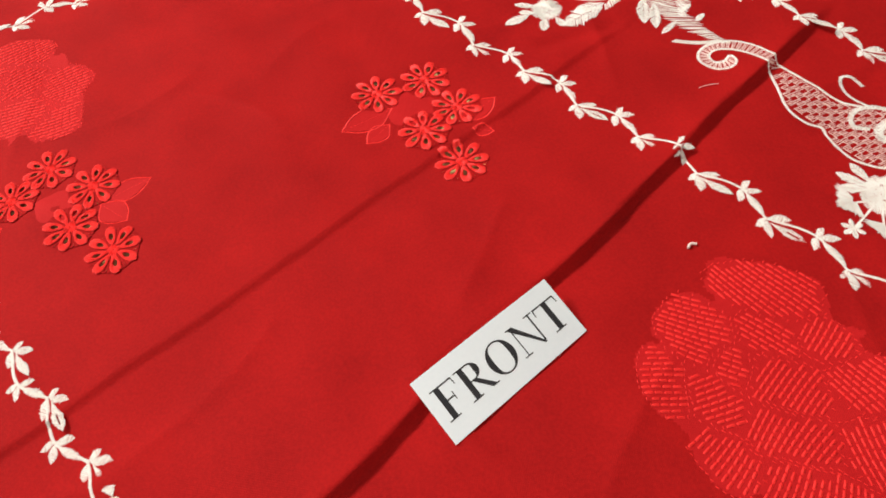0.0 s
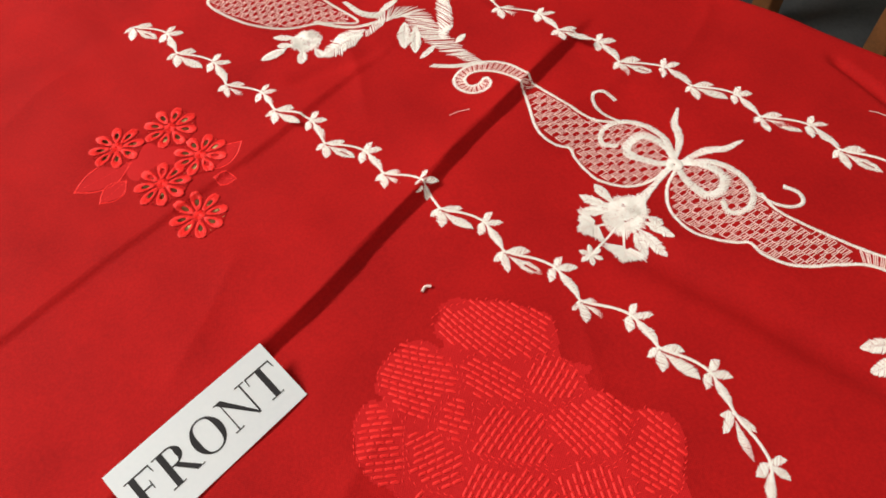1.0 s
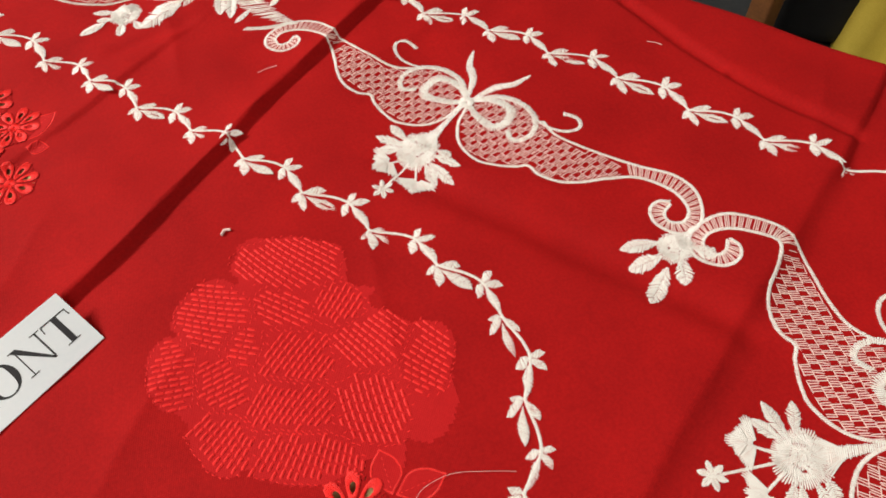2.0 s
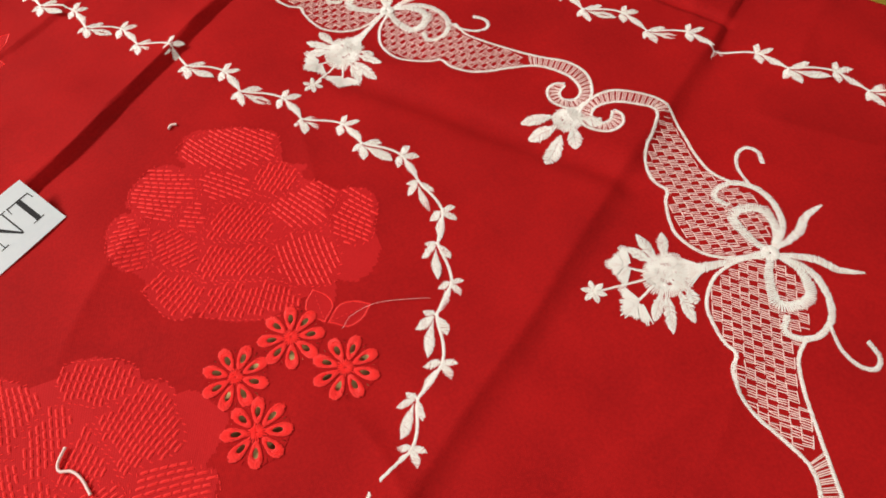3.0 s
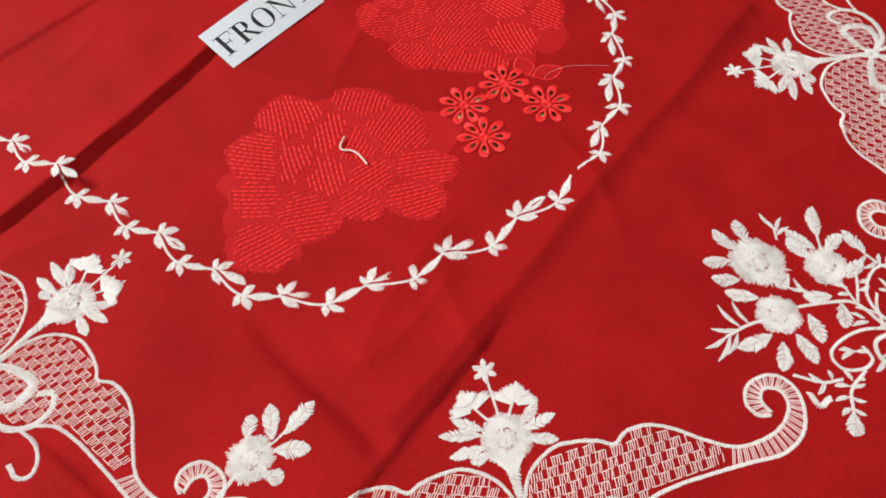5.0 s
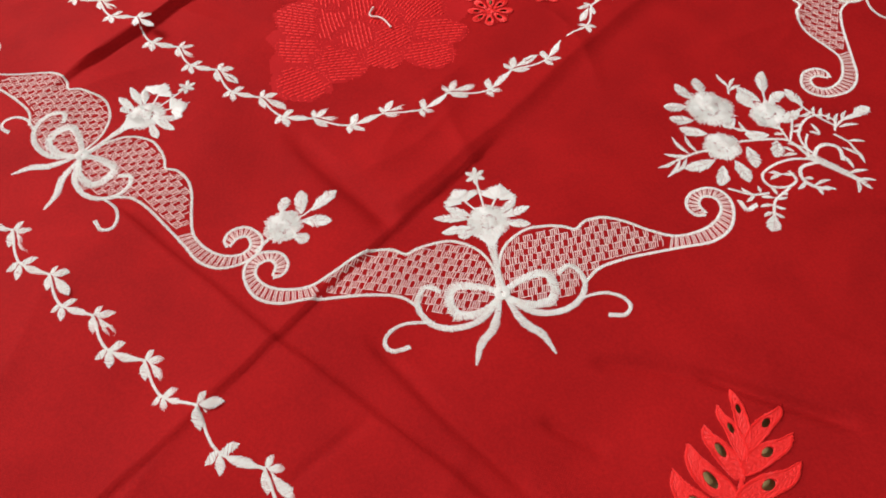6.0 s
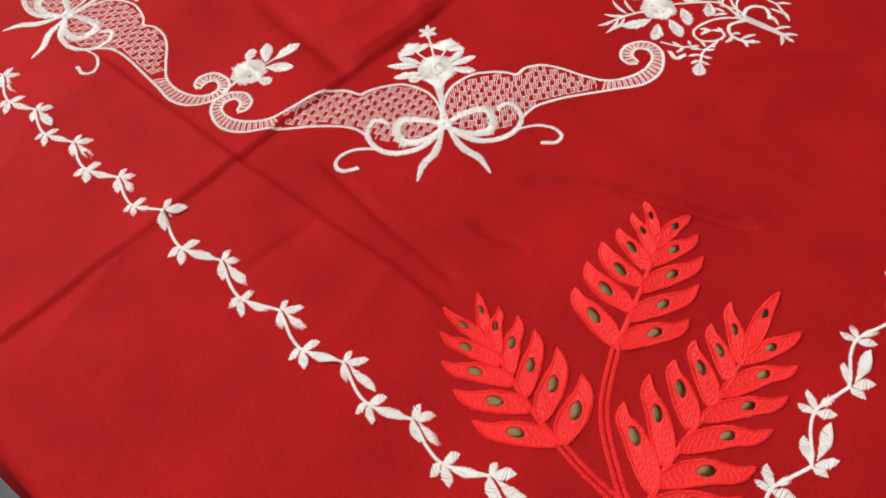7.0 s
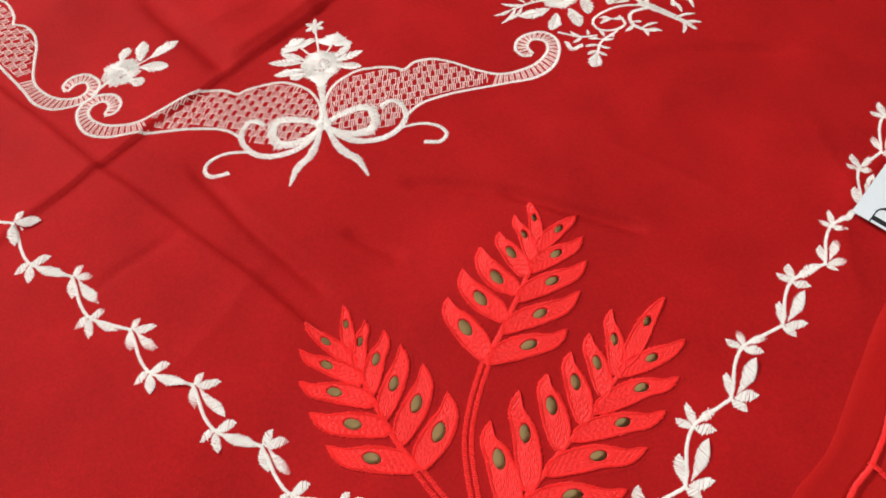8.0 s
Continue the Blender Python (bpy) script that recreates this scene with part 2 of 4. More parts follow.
def satin_leaf(buf, base, tip, width, pitch=0.8, height=0.4, z0=0.0, bend=0.0, swell=0.9, slit=0.0):
    """A plain leaf: slanting stitches from edge to edge, ragged ends, a pointed tip, sometimes a slit left open in it."""
    base, tip = np.asarray(base, float), np.asarray(tip, float)
    d = tip - base
    ln = np.hypot(*d)
    d /= ln
    nrm = np.array((-d[1], d[0]))
    m = max(5, int(ln / pitch))
    t = (np.arange(m) + 0.5) / m
    mid = base + d * (t * ln)[:, None] + nrm * (bend * ln * np.sin(np.pi * t))[:, None]
    half = 0.5 * width * (np.sin(np.pi * t ** swell) ** 0.9 * 0.94 + 0.06 * (1 - t))
    ends = [mid + nrm * (k * half * (1 + rng.normal(0, 0.08, m)))[:, None] + d * (k * 0.42 * half)[:, None] for k in (-1, 1)]
    open_ = (np.abs(t - 0.62) < 0.16) & (slit > 0)
    buf.stitches(ends[0][~open_], ends[1][~open_], pitch * 0.88, height, z0)
    for e in ends:
        buf.stitches(mid[open_] + (e - mid)[open_] * slit, e[open_], pitch * 0.88, height, z0)


def inside(pts, poly):
    x, y = pts[:, 0], pts[:, 1]
    hit = np.zeros(len(pts), bool)
    x1, y1 = poly[:, 0], poly[:, 1]
    x2, y2 = np.roll(x1, -1), np.roll(y1, -1)
    for a, b, c, e in zip(x1, y1, x2, y2):
        if b != e:
            hit ^= ((b > y) != (e > y)) & (x < (c - a) * (y - b) / (e - b) + a)
    return hit


def net_fill(buf, poly, direction, pitch=4.3, run=7.8):
    """Openwork net: rows of small ladders of thin slanting threads with dark slots between, offset by half from row to row."""
    d = np.asarray(direction, float) / np.hypot(*direction)
    nrm = np.array((-d[1], d[0]))
    c = poly.mean(0)
    a, b = [], []
    for i in range(-18, 19):
        for k in range(-26, 27):
            s0 = (k + 0.5 * (i % 2)) * run
            for n, q in enumerate(np.arange(0, run * 0.66, 1.16)):
                o = c + d * (s0 + q) + nrm * (i * pitch)
                lean = d * (1.3 if n % 2 else 0.9)
                a.append(o - nrm * pitch * 0.52 - lean * 0.5)
                b.append(o + nrm * pitch * 0.52 + lean * 0.5)
            o = c + d * s0 + nrm * (i * pitch + pitch * 0.5)
            a.append(o - d * 0.6)
            b.append(o + d * run * 0.72)
    a, b = np.array(a), np.array(b)
    a += rng.normal(0, 0.17, a.shape)
    b += rng.normal(0, 0.17, b.shape)
    ok = inside(a, poly) & inside(b, poly)
    buf.stitches(a[ok], b[ok], 0.5, 0.4)


def part(name, buf, mats, parent, label="", flat=False):
    ob = new(name, buf.mesh(name, mats if isinstance(mats, (list, tuple)) else [mats], flat) if isinstance(buf, Buf) else buf)
    ob.parent = parent
    if label:
        tagged(ob, label)
    return ob


def on_cloth(x, y, angle, scale=1.0, mirror=1.0):
    """A pose flat on the cloth's surface at x, y (millimetres), turned by angle (radians)."""
    e = 5.0
    gx, gy = (float(lie(x + e, y)) - float(lie(x - e, y))) / (2 * e), (float(lie(x, y + e)) - float(lie(x, y - e))) / (2 * e)
    z = Vector((-gx, -gy, 1)).normalized()
    xa = Vector((math.cos(angle), math.sin(angle), 0))
    xa = (xa - z * xa.dot(z)).normalized()
    ya = z.cross(xa)
    m = Matrix((xa * scale, ya * scale * mirror, z * scale)).transposed().to_4x4()
    m.translation = (x * MM, y * MM, float(lie(x, y)) * MM)
    return m


# ---- the room, the table and what stands beyond ----
def slab(name, x0, y0, z0, x1, y1, z1, mat, parent=None):
    bm = bmesh.new()
    bmesh.ops.create_cube(bm, size=1)
    for v in bm.verts:
        v.co = Vector(((x0 + x1) / 2 + v.co.x * (x1 - x0), (y0 + y1) / 2 + v.co.y * (y1 - y0), (z0 + z1) / 2 + v.co.z * (z1 - z0)))
    me = bpy.data.meshes.new(name)
    bm.to_mesh(me)
    bm.free()
    me.materials.append(mat)
    ob = new(name, me)
    ob.parent = parent
    return ob


FLOOR_Z, CEIL_Z = -0.76, 1.95
tagged(slab("floor", -3, -3.2, FLOOR_Z - 0.1, 4, 3.8, FLOOR_Z, M_FLOOR), "dark grey tiled floor in shade below the table", "floor", kind="structure")
tagged(slab("ceiling", -3, -3.2, CEIL_Z, 4, 3.8, CEIL_Z + 0.1, M_WALL), "plain pale ceiling", "ceiling", kind="structure")
for nm, box in (("wall_west", (-3.12, -3.2, -3.0, 3.8)), ("wall_east", (4.0, -3.2, 4.12, 3.8)), ("wall_south", (-3.12, -3.32, 4.12, -3.2)), ("wall_north", (-3.12, 3.8, 4.12, 3.92))):
    tagged(slab(nm, box[0], box[1], FLOOR_Z - 0.1, box[2], box[3], CEIL_Z + 0.1, M_WALL), "plain cream painted wall", "wall", kind="structure")


def rounded_box(name, sx, sy, sz, mat, parent=None, bevel=0.004, at=(0, 0, 0)):
    bm = bmesh.new()
    bmesh.ops.create_cube(bm, size=1)
    bmesh.ops.scale(bm, vec=(sx, sy, sz), verts=bm.verts)
    bmesh.ops.translate(bm, vec=at, verts=bm.verts)
    bmesh.ops.bevel(bm, geom=bm.edges, offset=bevel, segments=3, profile=0.5, affect="EDGES")
    me = bpy.data.meshes.new(name)
    bm.to_mesh(me)
    bm.free()
    for p in me.polygons:
        p.use_smooth = True
    me.materials.append(mat)
    ob = new(name, me)
    ob.parent = parent
    return ob


def light_housing(at, to):
    """A made-up, unseen metal housing behind a lamp, hung from the ceiling on two rods."""
    h = new("added_lamp_housing")
    h.matrix_world = look(at, to)
    rounded_box("housing", 1.24, 0.39, 0.05, M_GREY, h, 0.008, (0, 0, 0.03))
    for sx in (-0.5, 0.5):
        p = h.matrix_world @ Vector((sx, 0, 0.055))
        rod = rounded_box("rod", 0.012, 0.012, CEIL_Z - p.z, M_GREY, h, 0.002)
        rod.matrix_world = Matrix.Translation((p.x, p.y, (p.z + CEIL_Z) / 2))
    return tagged(h, "unseen pale grey lamp housing added behind a light", "lamp", "ceiling lamps")


for at, to in LAMPS:
    light_housing(at, to)

UV_TURN = math.degrees(math.atan2(N_DIR[1], N_DIR[0]))
TABLE_Z = -0.0043


def build_table():
    mid = N_DIR * (U_LOW + U_HIGH) / 2 + D_DIR * 20.0
    t = new("table")
    t.matrix_world = pose(mid[0] * MM, mid[1] * MM, FLOOR_Z, 0, 0, UV_TURN)
    wide, long_ = (U_HIGH - U_LOW) * MM - 0.016, 1.5
    rounded_box("tabletop", wide, long_, 0.03, M_TABLE, t, 0.006, (0, 0, TABLE_Z - 0.015 - FLOOR_Z))
    for sx in (-1, 1):
        for sy in (-1, 1):
            rounded_box("leg", 0.05, 0.05, TABLE_Z - 0.03 - FLOOR_Z, M_WOOD, t, 0.004, (sx * (wide / 2 - 0.06), sy * (long_ / 2 - 0.08), (TABLE_Z - 0.03 - FLOOR_Z) / 2))
    return tagged(t, "tan laminate table under the red cloth", "table")


build_table()


def build_stool(x, y, turn):
    s = new("stool")
    s.matrix_world = pose(x, y, FLOOR_Z, 0, 0, turn)
    rounded_box("seat", 0.34, 0.34, 0.03, M_WOOD, s, 0.008, (0, 0, 0.46))
    for a in (-1, 1):
        for b in (-1, 1):
            rounded_box("leg", 0.045, 0.045, 0.445, M_WOOD, s, 0.005, (a * 0.13, b * 0.13, 0.2225))
    return tagged(s, "brown wooden stool on the dark floor beyond the table", "stool")


def build_bag(x, y, turn):
    b = new("bag")
    b.matrix_world = pose(x, y, FLOOR_Z, 0, 0, turn)
    rounded_box("body", 0.26, 0.16, 0.42, M_BLACK, b, 0.05, (0, 0, 0.21))
    rounded_box("flap", 0.24, 0.02, 0.2, M_BLACK, b, 0.009, (0, -0.088, 0.3))
    return tagged(b, "black bag standing on the dark floor", "bag")


def build_yellow(x, y, turn):
    """A heap of mustard cloth hanging in soft vertical folds over its own stack."""
    m, k = 60, 24
    v, f = [], []
    for j in range(k + 1):
        tz = j / k
        for i in range(m):
            a = 2 * math.pi * i / m
            r = (1.0 - 0.35 * tz ** 2) * (1 + 0.07 * math.sin(7 * a + 2 * tz) + 0.04 * math.sin(13 * a)) if tz < 0.92 else (1 - tz) * 5.2
            v.append((0.30 * r * math.cos(a), 0.22 * r * math.sin(a), 0.62 * min(tz * 1.03, 1) - (0.02 if tz > 0.95 else 0)))
    for j in range(k):
        for i in range(m):
            f.append((j * m + i, j * m + (i + 1) % m, (j + 1) * m + (i + 1) % m, (j + 1) * m + i))
    me = bpy.data.meshes.new("yellow_cloth")
    me.from_pydata(v, [], f)
    me.materials.append(M_YELLOW)
    for p in me.polygons:
        p.use_smooth = True
    ob = new("yellow_cloth", me)
    ob.matrix_world = pose(x, y, FLOOR_Z, 0, 0, turn)
    return tagged(ob, "mustard yellow cloth piled in soft folds on the floor", "cloth")


build_stool(1.18, 1.02, 20)
build_bag(1.30, 0.88, -30)
build_yellow(1.585, 0.83, 15)


# ---- the red cloth ----
HOLES = []      # x, y, radius of cloth cut away under eyelet work, filled up again by the eyelets


def cloth_sheet(name, u0, u1, v0, v1, step, hang_low, hang_high):
    """The cloth, laid over the table and hanging over two of its edges."""
    us = np.arange(u0 - hang_low, u1 + hang_high + step, step)
    vs = np.arange(v0, v1 + step, step)
    uu, vv = np.meshgrid(us, vs, indexing="ij")
    r = 9.0
    over = np.where(uu > u1, uu - u1, np.where(uu < u0, u0 - uu, 0.0))
    ang = np.minimum(over / r, math.radians(78))
    out = r * np.sin(ang) + np.maximum(over - r * math.radians(78), 0) * math.cos(math.radians(78))
    down = r * (1 - np.cos(ang)) + np.maximum(over - r * math.radians(78), 0) * math.sin(math.radians(78))
    ue = np.where(uu > u1, u1 + out, np.where(uu < u0, u0 - out, uu))
    ripple = smooth(over / 60.0) * 7.0 * np.sin(vv / 26.0)
    x = N_DIR[0] * (ue + np.where(uu > u1, ripple, -ripple)) + D_DIR[0] * vv
    y = N_DIR[1] * (ue + np.where(uu > u1, ripple, -ripple)) + D_DIR[1] * vv
    z = lie(x, y) * (1 - smooth(over / 30.0)) - down
    a, b = x.shape
    idx = np.arange(a * b).reshape(a, b)
    quads = np.stack((idx[:-1, :-1], idx[1:, :-1], idx[1:, 1:], idx[:-1, 1:]), -1).reshape(-1, 4)
    keep = np.ones(len(quads), bool)
    px, py = x.ravel(), y.ravel()
    for hx, hy, hr in HOLES:
        near = ((px - hx) ** 2 + (py - hy) ** 2 < hr * hr)
        keep &= ~near[quads].all(1)
    quads = quads[keep][:, ::-1]
    me = bpy.data.meshes.new(name)
    me.vertices.add(a * b)
    me.vertices.foreach_set("co", (np.stack((px, py, z.ravel()), 1) * MM).ravel())
    me.loops.add(len(quads) * 4)
    me.loops.foreach_set("vertex_index", quads.ravel())
    me.polygons.add(len(quads))
    me.polygons.foreach_set("loop_start", np.arange(0, len(quads) * 4, 4))
    me.polygons.foreach_set("use_smooth", np.ones(len(quads), bool))
    me.update(calc_edges=True)
    me.validate()
    me.materials.append(M_CLOTH)
    return me


cloth = new("embroidered_cloth", bpy.data.meshes.new("embroidered_cloth"))
tagged(cloth, "creased crimson cotton cloth with ivory and scarlet embroidery on a table", "cloth")

# ---- leafy vine borders ----
LEAVES = {}
for key, (ln, wd, swell, slit) in {"small": (7.6, 4.6, 1.0, 0.0), "mid": (10.2, 5.1, 1.05, 0.0), "long": (18.4, 5.7, 1.4, 0.1), "lens": (15.2, 4.8, 1.0, 0.0)}.items():
    for kind in range(3):
        b = Buf()
        satin_leaf(b, (0, 0), (ln, 0), wd * (0.94 + 0.06 * kind), 0.74, 0.5, 0.0, 0.025 * (kind - 1), swell, slit if kind == 1 else 0.0)
        LEAVES[key, kind] = (b.mesh("leaf", [M_WHITE], True), ln)
UNIT = [("small", (0.2, 0.4), (-0.4, 7.0)), ("mid", (1.2, 0.8), (8.8, 8.2)), ("mid", (0.8, -0.8), (9.4, -7.0)), ("long", (3.2, 0.8), (21.8, -0.8)),
        ("small", (23.0, -7.0), (26.8, 0.5)), ("small", (22.2, -7.4), (22.4, -14.6)), ("mid", (23.6, -7.6), (31.2, -13.4)), ("lens", (26.0, -6.8), (40.8, -1.2))]
STEM = [(0, 0), (5.0, -1.9), (12.6, -5.4), (18.5, -7.1), (23.5, -7.4), (27.5, -6.2), (34, -3.4), (41.8, 0)]


def vine(nodes, mirror, label):
    b = Buf()
    pts = [np.array(p, float) for p in nodes]
    spots = []
    for p, q in zip(pts[:-1], pts[1:]):
        d = (q - p) / 41.8
        sc = float(np.hypot(*d))
        ang = math.atan2(d[1], d[0])
        cs, sn = math.cos(ang) * sc, math.sin(ang) * sc
        to = lambda c: np.array((p[0] + c[0] * cs - c[1] * mirror * sn, p[1] + c[0] * sn + c[1] * mirror * cs))
        satin(b, [to(c) for c in STEM], 1.5, 0.9, 0.9, 0.6)
        for kind, a, e in UNIT:
            pa, pe = to(np.array(a, float)), to(np.array(e, float) + rng.normal(0, 0.35, 2))
            spots.append((kind, pa, pe))
    ob = part("vine_border", b, M_WHITE, cloth, label)
    for kind, pa, pe in spots:
        me, ln = LEAVES[kind, int(rng.integers(0, 3))]
        d = pe - pa
        lf = part("leaf", me, None, ob)
        lf.matrix_world = on_cloth(pa[0], pa[1], math.atan2(d[1], d[0]), float(np.hypot(*d)) / ln)
    return ob


vine([(-3, 412), (27, 376), (58, 340), (87, 309), (114, 275), (144, 244), (170, 214), (197, 180), (226, 144), (253, 112), (274, 76), (270, 35), (256, -2), (234, -38), (208, -66)], -1, "ivory leafy vine of satin stitch curving round the yoke")
vine([(-252, 210), (-225, 178), (-198, 146), (-173, 118), (-147, 85), (-118, 53), (-88, 22), (-59, -11), (-32, -42), (-4, -74), (29, -100), (74, -107), (118, -100), (163, -89), (202, -70)], 1, "ivory leafy vine of satin stitch curving round the yoke")
vine([(209, 401), (239, 366), (269, 331), (298, 298), (332, 268), (359, 235), (389, 202), (415, 165), (442, 132), (471, 102), (501, 72), (532, 40), (563, 8)], -1, "straight ivory leafy vine along the table edge")
vine([(-211, -84), (-182, -117), (-153, -150), (-127, -187), (-101, -218), (-72, -251), (-44, -282), (-13, -319), (16, -354), (45, -388), (73, -421), (102, -452), (131, -485)], 1, "straight ivory leafy vine on the plain cloth")
vine([(169, -528), (203, -500), (238, -473), (270, -443), (306, -416), (339, -391), (370, -367), (398, -336), (430, -308)], -1, "straight ivory leafy vine beside the scarlet leaf spray")
vine([(-330, 352), (-300, 382), (-266, 408), (-227, 428), (-186, 444)], -1, "ivory leafy vine at the far side")

# ---- scalloped net wings and ribbon bows ----
W_OUT = [(2, 2.5), (4.5, 16), (13, 28), (27, 34), (38, 32.5), (48, 28.5), (54, 24.3), (62, 27.3), (73, 26), (83, 20), (93, 10.5), (105, 1.5), (119, -0.5), (130, 2), (137.5, 8.5), (138, 16), (132, 19.5), (127.5, 15.5), (128, 9)]
W_IN = [(1.5, -1), (20, -17), (36, -14), (45.5, -8.5), (56, -3), (71, -2.5), (87, -4.2), (105, -6.6), (122, -9.3), (135.5, -5), (144, 7), (144.5, 18), (138, 24.5), (126.5, 24), (120.5, 17), (122, 10), (127, 7.5)]


def bent(pts, turn):
    """Turns the scroll at the end of a wing, from its neck on."""
    res = []
    for x, y in pts:
        a = math.radians(turn) * float(smooth((x - 88.0) / 30.0))
        res.append((100 + (x - 100) * math.cos(a) - (y + 2) * math.sin(a), -2 + (x - 100) * math.sin(a) + (y + 2) * math.cos(a)) if x > 88 else (x, y))
    return res


def wing(origin, angle, mirror, scale=1.0, turn=0.0, label="scalloped swag of ivory net with a scrolled end"):
    cs, sn = math.cos(math.radians(angle)) * scale, math.sin(math.radians(angle)) * scale
    put = lambda pts: np.array([(origin[0] + x * cs - y * mirror * sn, origin[1] + x * sn + y * mirror * cs) for x, y in pts])
    out, inn = spline(put(bent(W_OUT, turn))), spline(put(bent(W_IN, turn)))
    far = lambda line: int(np.argmin(np.hypot(*(line - put([(98, 3)])[0]).T)))
    i0, i1 = far(out), far(inn)
    b = Buf()
    net_fill(b, np.concatenate((out[:i0], inn[:i1][::-1])), (cs + 0.1 * sn, sn - 0.1 * cs))
    # the neck and scroll: rungs across from rail to rail, in groups of three
    ea, _ = resample(out[i0:], 0.4)
    eb, _ = resample(inn[i1:], 0.95)
    rung = np.array([n for n in range(1, len(eb) - 2) if n % 4 != 3])
    span = np.hypot(eb[rung, None, 0] - ea[None, :, 0], eb[rung, None, 1] - ea[None, :, 1])
    lag = np.minimum(span.argmin(1) + 2, len(ea) - 1)
    keep = span.min(1) < 11
    fa, fb = ea[lag[keep]], eb[rung[keep]]
    b.stitches(fb + (fa - fb) * 0.06, fb + (fa - fb) * 0.94, 0.52, 0.4)
    ob = part("net_swag", b, M_NET, cloth, label)
    start = int(np.argmin(np.hypot(*(inn - put([(45.5, -8.5)])[0]).T)))
    for line in (out, inn[start:]):
        c = Buf()
        satin(c, line, 1.9, 0.95, 0.5, 0.8, 0.0, True)
        part("cord", c, M_WHITE, ob)
    return ob


B_LOOP = [(2, 1), (12, 6), (25, 8), (28.5, 0), (25, -9), (13, -9.5), (3, -4)]
B_RIBBON = [(2.5, -3.5), (13.5, -13.5), (27, -16), (38.5, -12), (45, -3), (44.5, 6), (39, 11), (32.5, 6.5)]
B_TAIL = [(2, -5), (8, -19), (16, -27), (20.5, -38)]
B_CURL = [(40, -10), (53, -8.5), (62, -12), (65.5, -18.5), (61, -23.2), (53, -22)]


def bow(origin, axis_angle, scale=1.0):
    a = math.radians(axis_angle - 90)
    cs, sn = math.cos(a) * scale, math.sin(a) * scale
    put = lambda pts, m: [(origin[0] + x * m * cs - y * sn, origin[1] + x * m * sn + y * cs) for x, y in pts]
    k = Buf()
    th = np.linspace(0, 2 * np.pi, 26, endpoint=False)
    c = np.array(origin)
    ring = np.stack((np.cos(th), np.sin(th)), 1)
    k.stitches(c + ring * 0.4, c + ring * 4.6, 1.1, 1.0, 0.6)
    ob = part("ribbon_bow", k, M_WHITE, cloth, "ivory satin-stitched ribbon bow")
    for m in (-1, 1):
        for name, ctrl, wd, z in (("loop", B_LOOP, lambda t: 3.4 + 2.2 * math.sin(math.pi * t), 0.3), ("ribbon", B_RIBBON, lambda t: 3.9 - 0.8 * t, 0.25),
                                  ("tail", B_TAIL, lambda t: 1.2 + 3.6 * math.sin(math.pi * min(1, t * 0.95 + 0.05)) ** 0.8, 0.15), ("curl", B_CURL, lambda t: 1.7 + 1.0 * t, 0.15)):
            b = Buf()
            satin(b, put(ctrl, m), wd, 0.95, 0.25 * m, 0.6, z)
            part(name, b, M_WHITE, ob)
    return ob


def rose_stitches(b, c, radius, turn=0.0):
    """A full flower of overlapping uneven petals, each a flat fan of fine stitches, the outer edge scalloped."""
    c = np.array(c, float)
    th = np.linspace(0, 2 * np.pi, int(5.4 * radius), endpoint=False)
    edge = radius * (0.86 + 0.09 * np.abs(np.cos(3.5 * th + turn)) + 0.04 * np.sin(2 * th + turn)) * (1 + rng.normal(0, 0.04, len(th)))
    e = np.stack((np.cos(th), np.sin(th)), 1)
    b.stitches(c + e * radius * 0.45, c + e * edge[:, None], 0.70, 0.5, 0.0)
    for ring, (dist, size, petals, z) in enumerate(((0.42, 0.52, 7, 0.25), (0.22, 0.42, 5, 0.55), (0.03, 0.34, 3, 0.85))):
        for p in range(petals):
            a0 = turn + ring * 0.7 + 2 * math.pi * p / petals + rng.normal(0, 0.15)
            root = c + np.array((math.cos(a0), math.sin(a0))) * radius * (dist - 0.22)
            reach = radius * size * (1.30 + 0.12 * rng.normal())
            spread = 1.5 + 0.2 * rng.normal()
            slew = 0.5 * rng.normal()
            m = max(6, int(spread * reach / 0.95))
            q = np.linspace(-0.5, 0.5, m)
            th = a0 + q * spread
            rr = reach * (0.84 + 0.16 * np.cos(q * 5.0)) * (1 + rng.normal(0, 0.05, m))
            d = np.stack((np.cos(th), np.sin(th)), 1)
            lean = np.stack((np.cos(th + 1.57), np.sin(th + 1.57)), 1) * reach * 0.22 * slew
            b.stitches(root + d * reach * 0.25 - lean, root + d * rr[:, None] + lean, 0.54, 0.5, z + 0.12 * (p % 2))


def fan(b, base, tip, spread, length, z=0.3):
    """A cupped bud: stitches fanning from its base."""
    base, d = np.array(base, float), np.array(tip, float) - np.array(base, float)
    a = math.atan2(d[1], d[0])
    m = int(spread * length / 1.0)
    th = a + np.linspace(-spread / 2, spread / 2, m)
    rr = length * (0.88 + 0.12 * np.cos(np.linspace(-7, 7, m))) * (1 + rng.normal(0, 0.05, m))
    e = np.stack((np.cos(th), np.sin(th)), 1)
    b.stitches(np.repeat(base[None], m, 0) + e * length * 0.12, base + e * rr[:, None], 0.8, 0.45, z)


def leafy(parent, base, tip, wd, z=0.2, bend=0.0, mat=None):
    b = Buf()
    leaf_stitches(b, base, tip, wd * 1.1, 0.85, 0.5, z, bend, 0.85, 0.84)
    return part("leaf", b, mat or M_WHITE, parent)


